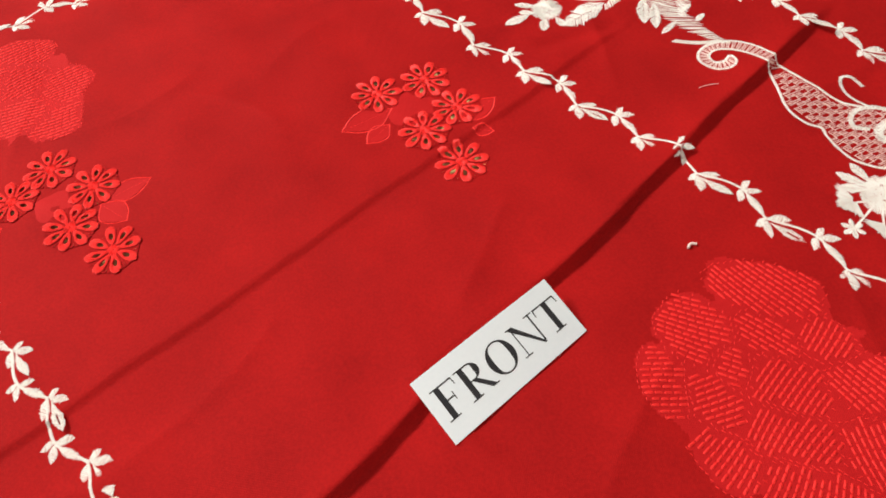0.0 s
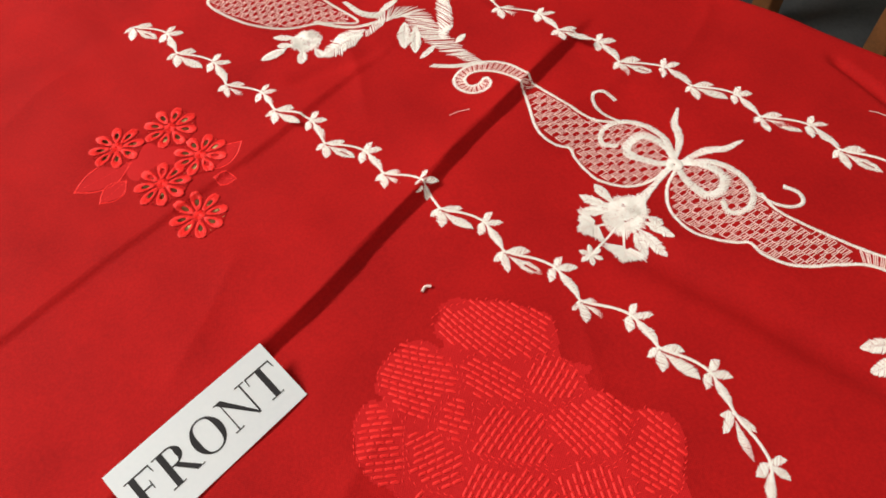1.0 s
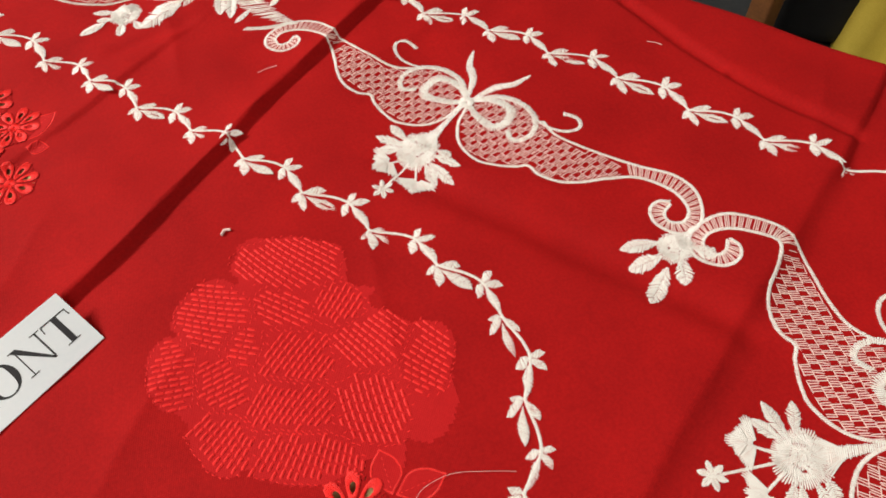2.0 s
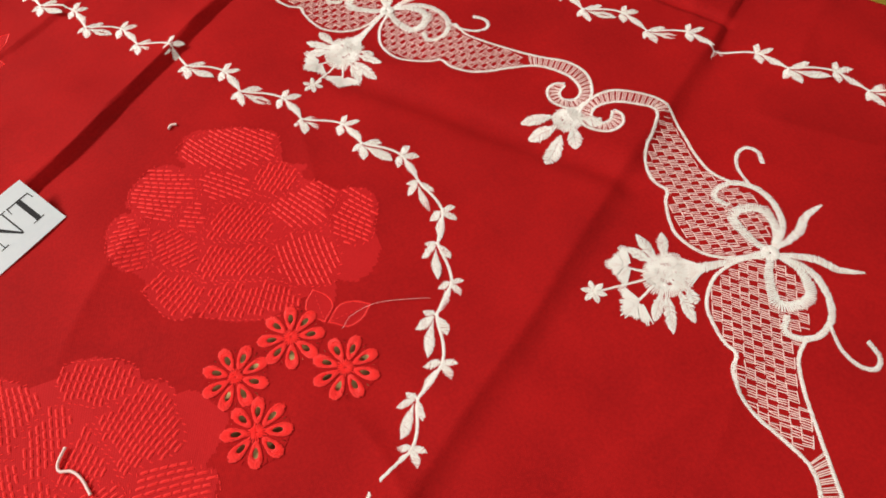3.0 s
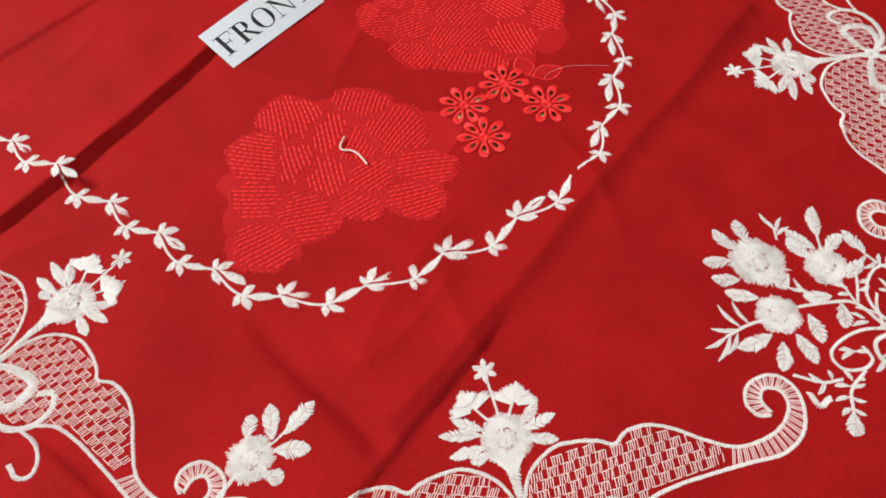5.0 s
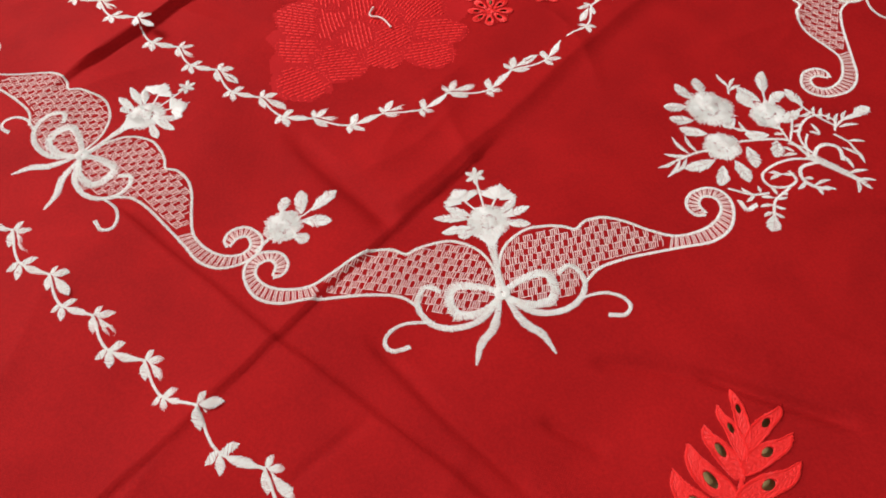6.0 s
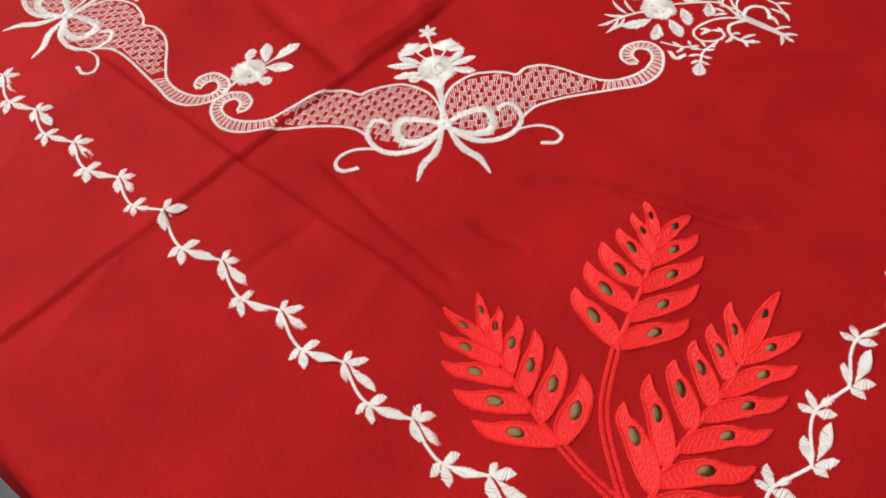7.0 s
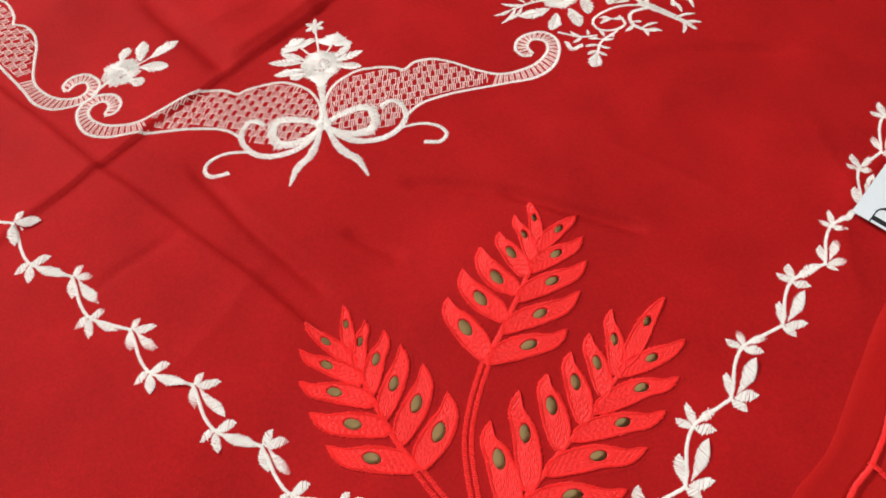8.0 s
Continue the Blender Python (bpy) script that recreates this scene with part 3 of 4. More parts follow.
def bouquet(origin, star, wide=1.0):
    """A posy rising from a bow: stem, a full rose, two cupped buds, a star flower and side leaves."""
    o, s = np.array(origin, float), np.array(star, float)
    y = (s - o) / 83.0
    x = np.array((y[1], -y[0])) / np.hypot(*y) * wide
    put = lambda p: o + x * p[0] + y * p[1]
    b = Buf()
    satin(b, [put((0.3, 4)), put((0.6, 18)), put((0.6, 38))], lambda t: 2.6 + 6.5 * t ** 3, 0.85, 0.3, 0.6, 0.3)
    for a, e in (((1, 58), (0, 80)), ((-3, 56), (-9, 65)), ((4, 56), (9, 64))):
        satin(b, [put(a), put(e)], 1.3, 0.75, 0.8, 0.6)
    ob = part("posy", b, M_WHITE, cloth, "ivory posy with a rose, two buds and a star flower")
    r = Buf()
    rose_stitches(r, put((1.5, 48)), 13.6, 0.3)
    fan(r, put((0.6, 30)), put((0.8, 44)), 1.3, 13.5, 0.3)
    part("rose", r, M_WHITE, ob)
    for sx, at in ((-1, (-10, 64)), (1, (9.5, 62.5))):
        f = Buf()
        fan(f, put(at), put((at[0] + sx * 3.6, at[1] + 10)), 2.7, 12.0)
        fan(f, put((at[0] + sx, at[1] + 3)), put((at[0] + sx * 4, at[1] + 10)), 2.0, 8.0, 0.7)
        part("bud", f, M_WHITE, ob)
    t = Buf()
    for i in range(6):
        a = i * math.pi / 3 + 0.4
        leaf_stitches(t, put((0, 83)), put((0, 83)) + np.array((math.cos(a), math.sin(a))) * 6.4, 3.0, 0.65, 0.8, 0.2)
    part("star_flower", t, M_WHITE, ob)
    for base, tip in (((-9, 52), (-29, 56)), ((-9, 46), (-26, 45)), ((-8, 54), (-21, 62)), ((10, 53), (20, 61)), ((10, 50), (27, 54)), ((11, 46), (25, 42)), ((-8, 42), (-17, 41))):
        leafy(ob, put(base), put(tip), 5.2)
    return ob


BOWS = (((300, 213), (239, 168), 218.0, 0.98), ((419, -31), (331, -18), 172.0, 1.0), ((118, -251), (121, -169), 88.0, 1.0), ((-117, -100), (-52, -54), 36.0, 1.0))
for o, s, ang, sc in BOWS:
    bow(o, ang, sc)
    bouquet(o, s)
wing((300, 213), -49.5, -1)
wing((300, 213), 130.0, 1, 0.96)
wing((419, -31), -113.4, -1, 0.98, 4.0)
wing((419, -31), 91.0, 1, 1.0, 46.0)
wing((118, -251), 8.0, 1)
wing((118, -251), 167.1, -1, 0.985)
wing((-117, -100), -48.3, 1, 0.985)
wing((-117, -100), 127.0, -1, 1.06, -14.0)


def sprig(origin, rose, radius, tips, twig=None):
    b = Buf()
    satin(b, [origin, rose], 2.2, 0.7, 0.5, 0.6)
    if twig:
        satin(b, twig, 1.2, 0.7, 0.6, 0.6)
    ob = part("rose_sprig", b, M_WHITE, cloth, "small ivory rose sprig between two scrolls")
    r = Buf()
    rose_stitches(r, rose, radius, 0.7)
    part("rose", r, M_WHITE, ob)
    for base, tip, wd in tips:
        leafy(ob, base, tip, wd * 1.2)
    return ob


sprig((-12, -195), (5, -182), 12.5, [((4, -172), (8, -161), 5.5), ((16, -176), (17, -158), 6.5), ((22, -175), (38, -162), 6.0), ((16, -181), (33, -185), 6.5), ((10, -191), (19, -195), 6.0)], [(10, -180), (17, -177), (23, -173)])
sprig((380, 93), (366, 85), 10.0, [((360, 90), (341, 93), 5.5), ((358, 82), (341, 82), 6.0), ((358, 76), (342, 61), 7.0), ((366, 78), (362, 65), 6.0), ((374, 82), (382, 74), 6.0)])


# ---- the branch of roses at the point of the yoke ----
def rose_branch():
    b = Buf()
    limbs = (
        ([(284, -179), (301, -181), (312, -185), (318, -199)], 2.0),
        ([(318, -199), (324, -205), (334, -216), (340, -224)], lambda t: 6.5 - 3.5 * t),
        ([(321, -197), (319, -189), (321, -180), (330, -171), (340, -169), (347, -175), (343, -183)], 1.8),
        ([(321, -200), (326, -194), (333, -193), (338, -197), (336, -206)], 2.6),
        ([(321, -202), (307, -199), (294, -201), (286, -206), (287, -214), (296, -217), (303, -214), (302, -207)], 1.8),
        ([(322, -204), (310, -206), (307, -214), (312, -221), (319, -224)], 2.4),
        ([(312, -185), (312, -177), (311, -168)], 1.5),
    )
    rings = (
        ([(313, -185), (318, -177), (322, -169)], 1.6),
        ([(311, -187), (318, -192), (322, -198)], 1.6),
        ([(330, -144), (333, -160), (339, -171), (345, -179)], 1.7),
        ([(345, -180), (356, -174), (371, -171)], 1.7),
        ([(341, -186), (346, -193), (347, -200)], 1.8),
        ([(263, -211), (274, -218), (284, -219)], 1.8),
        ([(297, -218), (285, -225), (279, -235)], 1.8),
    )
    shoots = (
        ([(265, -221), (266, -228), (273, -226)], 3.0),
        ([(315, -144), (312, -154)], 1.5),
        ([(269, -181), (256, -181), (242, -184)], 1.8),
        ([(294, -139), (296, -132)], 1.4),
        ([(318, -199), (321, -189), (325, -183)], 1.6),
    )
    for ctrl, wd in limbs + rings + shoots:
        satin(b, ctrl, wd, 0.75, 0.5, 0.75)
    ob = part("rose_branch", b, M_WHITE, cloth, "large ivory branch with three roses, leaves and tendrils")
    for c, r in (((277, -149), 16.5), ((310, -161), 12.0), ((272, -180), 12.0)):
        k = Buf()
        rose_stitches(k, c, r, c[0] * 0.1)
        part("rose", k, M_WHITE, ob)
    broad = (
        (263, -145, 249, -142), (269, -140, 263, -125), (278, -137, 278, -122), (263, -157, 249, -152), (267, -169, 252, -161),
        (264, -189, 244, -191), (267, -194, 259, -208), (275, -192, 277, -209), (286, -184, 285, -200), (305, -183, 299, -196),
        (303, -178, 289, -174), (315, -144, 323, -125), (310, -150, 301, -135), (305, -155, 299, -140), (314, -154, 328, -146),
        (316, -171, 329, -164), (279, -235, 273, -245), (334, -159, 330, -144), (360, -174, 373, -170), (289, -160, 279, -166),
    )
    upper = (
        (296, -132, 293, -121), (296, -133, 295, -128), (296, -135, 303, -127), (295, -137, 304, -134), (242, -184, 229, -187),
        (244, -184, 232, -195), (248, -184, 238, -193), (251, -181, 245, -167), (256, -181, 253, -167), (249, -182, 236, -178),
        (293, -176, 290, -163), (293, -172, 284, -167), (333, -161, 326, -164), (336, -166, 327, -168), (337, -168, 340, -162),
        (340, -172, 344, -164), (343, -175, 347, -169), (346, -179, 352, -170),
    )
    middle = (
        (351, -177, 358, -169), (347, -181, 360, -181), (353, -176, 365, -175), (346, -193, 356, -195), (346, -198, 347, -211),
        (340, -197, 346, -204), (337, -202, 339, -213), (334, -216, 346, -216), (337, -221, 347, -224), (338, -224, 342, -229),
        (337, -221, 333, -230), (311, -220, 322, -218), (313, -222, 322, -225), (312, -221, 313, -227), (308, -216, 301, -220),
        (308, -214, 313, -215), (274, -218, 270, -212), (275, -218, 268, -223),
    )
    lower = (
        (279, -218, 280, -213), (285, -223, 278, -221), (285, -223, 293, -224), (282, -228, 274, -228), (282, -228, 288, -232),
        (280, -233, 273, -235), (280, -233, 284, -238), (288, -221, 287, -215), (292, -220, 294, -222), (297, -208, 290, -205),
        (297, -208, 289, -210), (297, -208, 304, -209), (332, -185, 331, -175), (332, -185, 327, -181), (313, -176, 307, -172),
        (312, -180, 306, -178), (320, -175, 325, -174), (317, -179, 324, -178), (311, -194, 306, -189), (312, -196, 303, -196),
    )
    for rows, wd, bend in ((broad, 7.0, 0.05), (upper, 2.2, 0.08), (middle, 2.2, 0.08), (lower, 2.2, -0.08)):
        for x0, y0, x1, y1 in rows:
            leafy(ob, (x0, y0), (x1, y1), wd, 0.2, bend)
    return ob


rose_branch()


# ---- the leafy ornament where the swags meet, far side ----
def acanthus():
    b = Buf()
    satin(b, [(150, 362), (168, 377), (183, 372), (190, 352), (203, 330), (217, 314)], lambda t: 5 + 11 * math.sin(math.pi * t) ** 1.5, 1.25, 0.9, 0.7, 0.0, False, 0.12, 0.55)
    satin(b, [(197, 345), (202, 365), (207, 392)], lambda t: 4 + 7 * math.sin(math.pi * t), 1.25, 0.9, 0.7, 0.3, False, 0.12, 0.55)
    satin(b, [(118, 384), (140, 372), (160, 372)], 3.0, 0.75, 0.5, 0.7)
    satin(b, [(140, 400), (150, 384), (162, 378)], lambda t: 3 + 4 * t, 0.75, 0.5, 0.7, 0.2)
    satin(b, [(186, 322), (198, 318), (212, 316)], 3.4, 0.75, 0.9, 0.7)
    ob = part("acanthus_scroll", b, M_WHITE, cloth, "ivory acanthus leaf scroll with a rose beside it")
    for x0, y0, x1, y1, w in ((148, 362, 120, 349, 13), (150, 366, 128, 360, 9), (176, 366, 172, 342, 8), (182, 360, 178, 336, 7), (204, 338, 212, 345, 4), (198, 350, 206, 356, 4), (192, 340, 180, 330, 4),
                              (104, 371, 90, 375, 5), (103, 364, 92, 366, 5), (98, 362, 81, 355, 6), (108, 358, 106, 346, 6), (116, 358, 120, 348, 5), (160, 380, 176, 392, 5)):
        leafy(ob, (x0, y0), (x1, y1), w, 0.3)
    k = Buf()
    rose_stitches(k, (111, 367), 11.5)
    part("rose", k, M_WHITE, ob)
    n = Buf()
    poly = spline([(48, 425), (68, 398), (96, 383), (122, 382), (146, 376), (132, 398), (112, 422), (86, 436)], 1.5, True)
    net_fill(n, poly, (0.8, -0.6))
    net = part("net_swag", n, M_NET, ob)
    c = Buf()
    satin(c, np.concatenate((poly, poly[:1])), 2.2, 0.7, 0.5, 0.8, 0.0, True)
    part("cord", c, M_WHITE, ob)
    return ob


acanthus()


# ---- scarlet eyelet flowers ----
def eyelet_flower(cx, cy, radius=15.2, turn=0.0, up=0.0):
    """Eight looped petals with real holes, on a disc of the cloth."""
    scale = radius / 15.2
    b = Buf()
    m = 28
    phi = np.linspace(0, 2 * np.pi, m, endpoint=False)
    half = math.pi / 8
    big = 14.6 * scale
    for k in range(8):
        hole = np.stack((9.1 * scale + 2.6 * scale * np.cos(phi), (1.3 + 0.35 * np.cos(phi)) * scale * np.sin(phi)), 1)
        edge = []
        for p in hole:
            d = p - np.array((9.1 * scale, 0))
            d /= np.hypot(*d)
            o = np.array((9.1 * scale, 0))
            best = 99.0
            for sgn in (-1, 1):
                nx, ny = -math.sin(half) , sgn * math.cos(half)
                den = d[0] * nx + d[1] * ny
                if den > 1e-9:
                    best = min(best, -(o[0] * nx + o[1] * ny) / den)
            q = o @ d
            best = min(best, -q + math.sqrt(max(q * q - o @ o + big * big, 0)))
            edge.append(o + d * best)
        a = turn + k * math.pi / 4
        rot = np.array(((math.cos(a), -math.sin(a)), (math.sin(a), math.cos(a))))
        ring = np.concatenate((hole, np.array(edge))) @ rot.T + (cx, cy)
        b.add(np.column_stack((ring, np.concatenate((np.full(m, 0.0), np.full(m, 0.2 + up))))), [(i, (i + 1) % m, m + (i + 1) % m, m + i) for i in range(m)])
    ob = part("eyelet_flower", b, M_CLOTH, cloth, "scarlet eyelet flower with eight cut-out petals")
    for k in range(8):
        p = Buf()
        a = turn + k * math.pi / 4
        rot = np.array(((math.cos(a), -math.sin(a)), (math.sin(a), math.cos(a))))
        ph = np.linspace(0, 2 * np.pi, 34, endpoint=False)
        inn = np.stack((9.1 + 2.4 * np.cos(ph), (1.2 + 0.35 * np.cos(ph)) * np.sin(ph)), 1) * scale
        out = np.stack((9.9 + 6.2 * np.cos(ph), (3.0 + 1.0 * np.cos(ph)) * np.sin(ph)), 1) * scale
        out *= 1 + rng.normal(0, 0.012, (34, 1))
        p.stitches(inn @ rot.T + (cx, cy), out @ rot.T + (cx, cy), 0.95, 0.8, 0.45 + up)
        part("petal", p, M_RED, ob)
    c = Buf()
    th = np.linspace(0, 2 * np.pi, 20, endpoint=False)
    e = np.stack((np.cos(th), np.sin(th)), 1)
    c.stitches(e * 0.3 + (cx, cy), e * 4.3 * scale * (1 + rng.normal(0, 0.12, (20, 1))) + (cx, cy), 0.8, 0.9, 0.5)
    part("centre", c, M_RED, ob)
    HOLES.append((cx, cy, 14.3 * scale))
    return ob


for i, (x, y) in enumerate(((159, 2), (188, 12), (208, -12), (163, -27), (41, 241), (24, 311), (-7, 302), (42, 285), (21, 267), (-207, 267), (-177, 250), (-224, 244), (-184, 221), (-156, 202))):
    eyelet_flower(x, y, 15.4, 0.2 + i * 0.37, 0.03 * i)


def dashes(b, line, dash=2.6, gap=0.7, wd=0.75, ht=0.5, z0=0.0):
    p, _ = resample(line, 0.35)
    k1, k2 = max(1, int(dash / 0.35)), max(1, int((dash + gap) / 0.35))
    s = np.arange(int(rng.integers(0, k2)), len(p) - k1, k2)
    if len(s):
        b.stitches(p[s, :2], p[s + k1, :2], wd, ht, z0)


def outline_leaf(base, tip, wd):
    """A leaf only outlined in scarlet thread."""
    b = Buf()
    base, tip = np.array(base, float), np.array(tip, float)
    d = tip - base
    nrm = np.array((-d[1], d[0])) / np.hypot(*d)
    for s in (-1, 1):
        satin(b, [base, base + d * 0.35 + nrm * s * wd * 0.5, base + d * 0.7 + nrm * s * wd * 0.42, tip], 1.1, 0.75, 0.6, 0.5)
    dashes(b, spline([base, base + d * 0.9]), 2.0, 0.6, 0.6, 0.4)
    t = np.linspace(0, 1, 12)
    h = wd * 0.5 * np.sin(np.pi * t ** 0.8)
    sides = [np.column_stack((base + d * t[:, None] + nrm * (h * k)[:, None], np.full(12, 0.16))) for k in (-1, 0, 1)]
    b.add(np.concatenate(sides), [(k * 12 + i, k * 12 + i + 1, k * 12 + 13 + i, k * 12 + 12 + i) for k in range(2) for i in range(11)], 1)
    return part("outlined_leaf", b, [M_RED, M_SHEER], cloth, "leaf outlined in scarlet thread")


for a, e, w in (((2, 288), (-29, 273), 17), ((0, 275), (-14, 262), 12), ((44, 272), (66, 289), 15), ((50, 265), (62, 262), 8), ((-168, 238), (-143, 252), 14), ((-170, 236), (-152, 222), 16), ((205, 14), (204, 33), 12), ((207, 13), (228, 15), 12), ((-225, 225), (-240, 205), 12)):
    outline_leaf(a, e, w)


def underlay(x, y, ra, rb):
    """A sheer brighter patch within a wreath of eyelet flowers."""
    th = np.linspace(0, 2 * np.pi, 36, endpoint=False)
    e = np.stack((ra * np.cos(th), rb * np.sin(th)), 1) * (1 + 0.06 * np.sin(5 * th))[:, None]
    b = Buf()
    b.add(np.concatenate([np.column_stack((e * f + (x, y), np.full(36, z))) for f, z in ((1, -0.03), (0.9, 0.14), (0.4, 0.14))]),
          [(k * 36 + i, k * 36 + (i + 1) % 36, k * 36 + 36 + (i + 1) % 36, k * 36 + 36 + i) for k in range(2) for i in range(36)] + [tuple(range(72, 108))])
    return part("underlay", b, M_SHEER, cloth, "sheer scarlet patch under the eyelet flowers")


underlay(14, 287, 17, 15)
underlay(-195, 237, 14, 12)

# ---- large tone-on-tone roses of running stitch ----
def stitched_rose(petals, label):
    """petals: x, y, half length, half width, turn of the petal, turn of its stitch rows (degrees; None: bare)."""
    form = []
    for i, (x, y, ra, rb, tilt, rows) in enumerate(petals):
        a = math.radians(tilt)
        form.append((np.array((x, y), float), ra, rb, np.array(((math.cos(a), -math.sin(a)), (math.sin(a), math.cos(a))))))
    reach = lambda pts, k: (np.abs(((pts - form[k][0]) @ form[k][3]) / (form[k][1], form[k][2])) ** 2.8).sum(1) ** (1 / 2.8)
    # one sheer patch under the whole flower, its edge frayed
    where = np.array([f[0] for f in form])
    lo, hi = where.min(0) - 34, where.max(0) + 34
    step = 1.3
    gx, gy = np.arange(lo[0], hi[0], step), np.arange(lo[1], hi[1], step)
    pts = np.stack(np.meshgrid(gx, gy, indexing="ij"), -1).reshape(-1, 2)
    near = np.sort([reach(pts, k) for k in range(len(petals))], axis=0)
    fray = 0.05 * np.sin(pts[:, 0] / 5.0) * np.sin(pts[:, 1] / 4.0) + rng.normal(0, 0.02, len(pts))
    hit = ((near[0] < 1.05 + fray) | (near[2] < 1.7)).reshape(len(gx), len(gy))
    ids = np.arange(len(pts)).reshape(len(gx), len(gy))
    quad = hit[:-1, :-1] & hit[1:, :-1] & hit[1:, 1:] & hit[:-1, 1:]
    faces = np.stack((ids[:-1, :-1], ids[1:, :-1], ids[1:, 1:], ids[:-1, 1:]), -1)[quad]
    used = np.unique(faces)
    back = np.zeros(len(pts), int)
    back[used] = np.arange(len(used))
    base = Buf()
    base.add(np.column_stack((pts[used], np.full(len(used), 0.1))), back[faces])
    first = part("stitched_rose", base, M_SHEER, cloth, label)
    top = 0.12
    for i, (x, y, ra, rb, tilt, rows) in enumerate(petals):
        if rows is None:
            continue
        th = np.linspace(0, 2 * np.pi, 40, endpoint=False)
        wob = 1 + 0.06 * np.sin(3 * th + i) + 0.04 * np.sin(5 * th + 2 * i) + 0.02 * np.sin(11 * th + i)
        mid, rot = form[i][0], form[i][3]
        square = (np.abs(np.cos(th)) ** 2.8 + np.abs(np.sin(th)) ** 2.8) ** (-1 / 2.8)
        edge = (np.stack((ra * np.cos(th), rb * np.sin(th)), 1) * (wob * square)[:, None]) @ rot.T + mid
        s = Buf()
        r = math.radians(rows)
        d, nn = np.array((math.cos(r), math.sin(r))), np.array((-math.sin(r), math.cos(r)))
        far = max(ra, rb) * 1.35
        fanned = rng.normal(0, 0.006)
        for n, off in enumerate(np.arange(-far, far, 2.9)):
            q = np.arange(-far, far, 0.35)
            line = mid + d * q[:, None] + nn * (off * (1 + fanned * q) + 0.5 * np.sin(q / 9.0 + i))[:, None]
            # a petal's rows stop where the next petal begins
            mine = reach(line, i)
            rest = np.min([reach(line, k) for k in range(len(petals)) if k != i and petals[k][5] is not None], axis=0)
            ok = inside(line, edge) & (mine < rest - 0.05 - 0.08 * rng.random())
            cut = np.flatnonzero(np.diff(np.concatenate(([0], ok.astype(int), [0]))))
            for lo, hi in zip(cut[::2], cut[1::2]):
                if hi - lo > 8:
                    dashes(s, line[lo:hi], 3.8 + 1.4 * rng.random(), 0.35, 1.4, 0.9, top)
                    tip = line[[lo, hi - 1]]
                    s.stitches(tip - nn * 0.9, tip + nn * 0.9, 0.5, 0.4, top)
        part("petal", s, M_RED_DIM, first)
    return first


stitched_rose([(227, 52, 21, 16, 77, None), (183, 138, 29, 15, 156, 128), (144, 118, 22, 18, 123, 154), (122, 96, 19, 12, 95, 178), (143, 85, 18, 14, 124, 15), (140, 58, 17, 13, 114, 41), (173, 41, 26, 13, 159, 55), (176, 88, 22, 15, 147, 40),
               (173, 63, 25, 15, 153, 42), (155, 100, 15, 12, 121, 155), (175, 113, 17, 11, 150, 140), (202, 107, 15, 12, 132, 45), (213, 84, 20, 16, 145, 119), (234, 67, 19, 13, 67, 128), (205, 53, 20, 17, 160, 94)], "large scarlet rose of running stitch on a sheer patch")
stitched_rose([(136, -14, 16, 15, 127, None), (20, -55, 27, 16, 87, None), (98, 23, 19, 12, 155, 66), (113, -6, 21, 20, 96, 48), (88, -12, 17, 14, 121, 57), (53, 20, 22, 18, 137, 93), (73, 3, 17, 14, 101, 87), (30, -6, 22, 18, 112, 155), (50, -12, 19, 15, 101, 96),
               (65, -28, 17, 15, 131, 95), (91, -35, 15, 14, 150, 23), (123, -38, 20, 13, 156, 174), (113, -58, 18, 15, 139, 0), (81, -53, 15, 11, 150, 15), (25, -34, 17, 14, 123, 165)]
              + [(52, -53, 19, 16, 125, 1), (25, -67, 18, 15, 142, 20)], "large scarlet rose of running stitch on a sheer patch")
stitched_rose([(-251, 376, 21, 15, 0, 30), (-276, 351, 26, 20, 0, 20), (-215, 341, 17, 20, -20, 25), (-245, 350, 18, 18, 10, 40), (-237, 316, 24, 17, 20, 15), (-213, 308, 18, 16, 10, 15), (-270, 310, 22, 16, 0, 10)],
              "large scarlet rose of running stitch on a sheer patch")


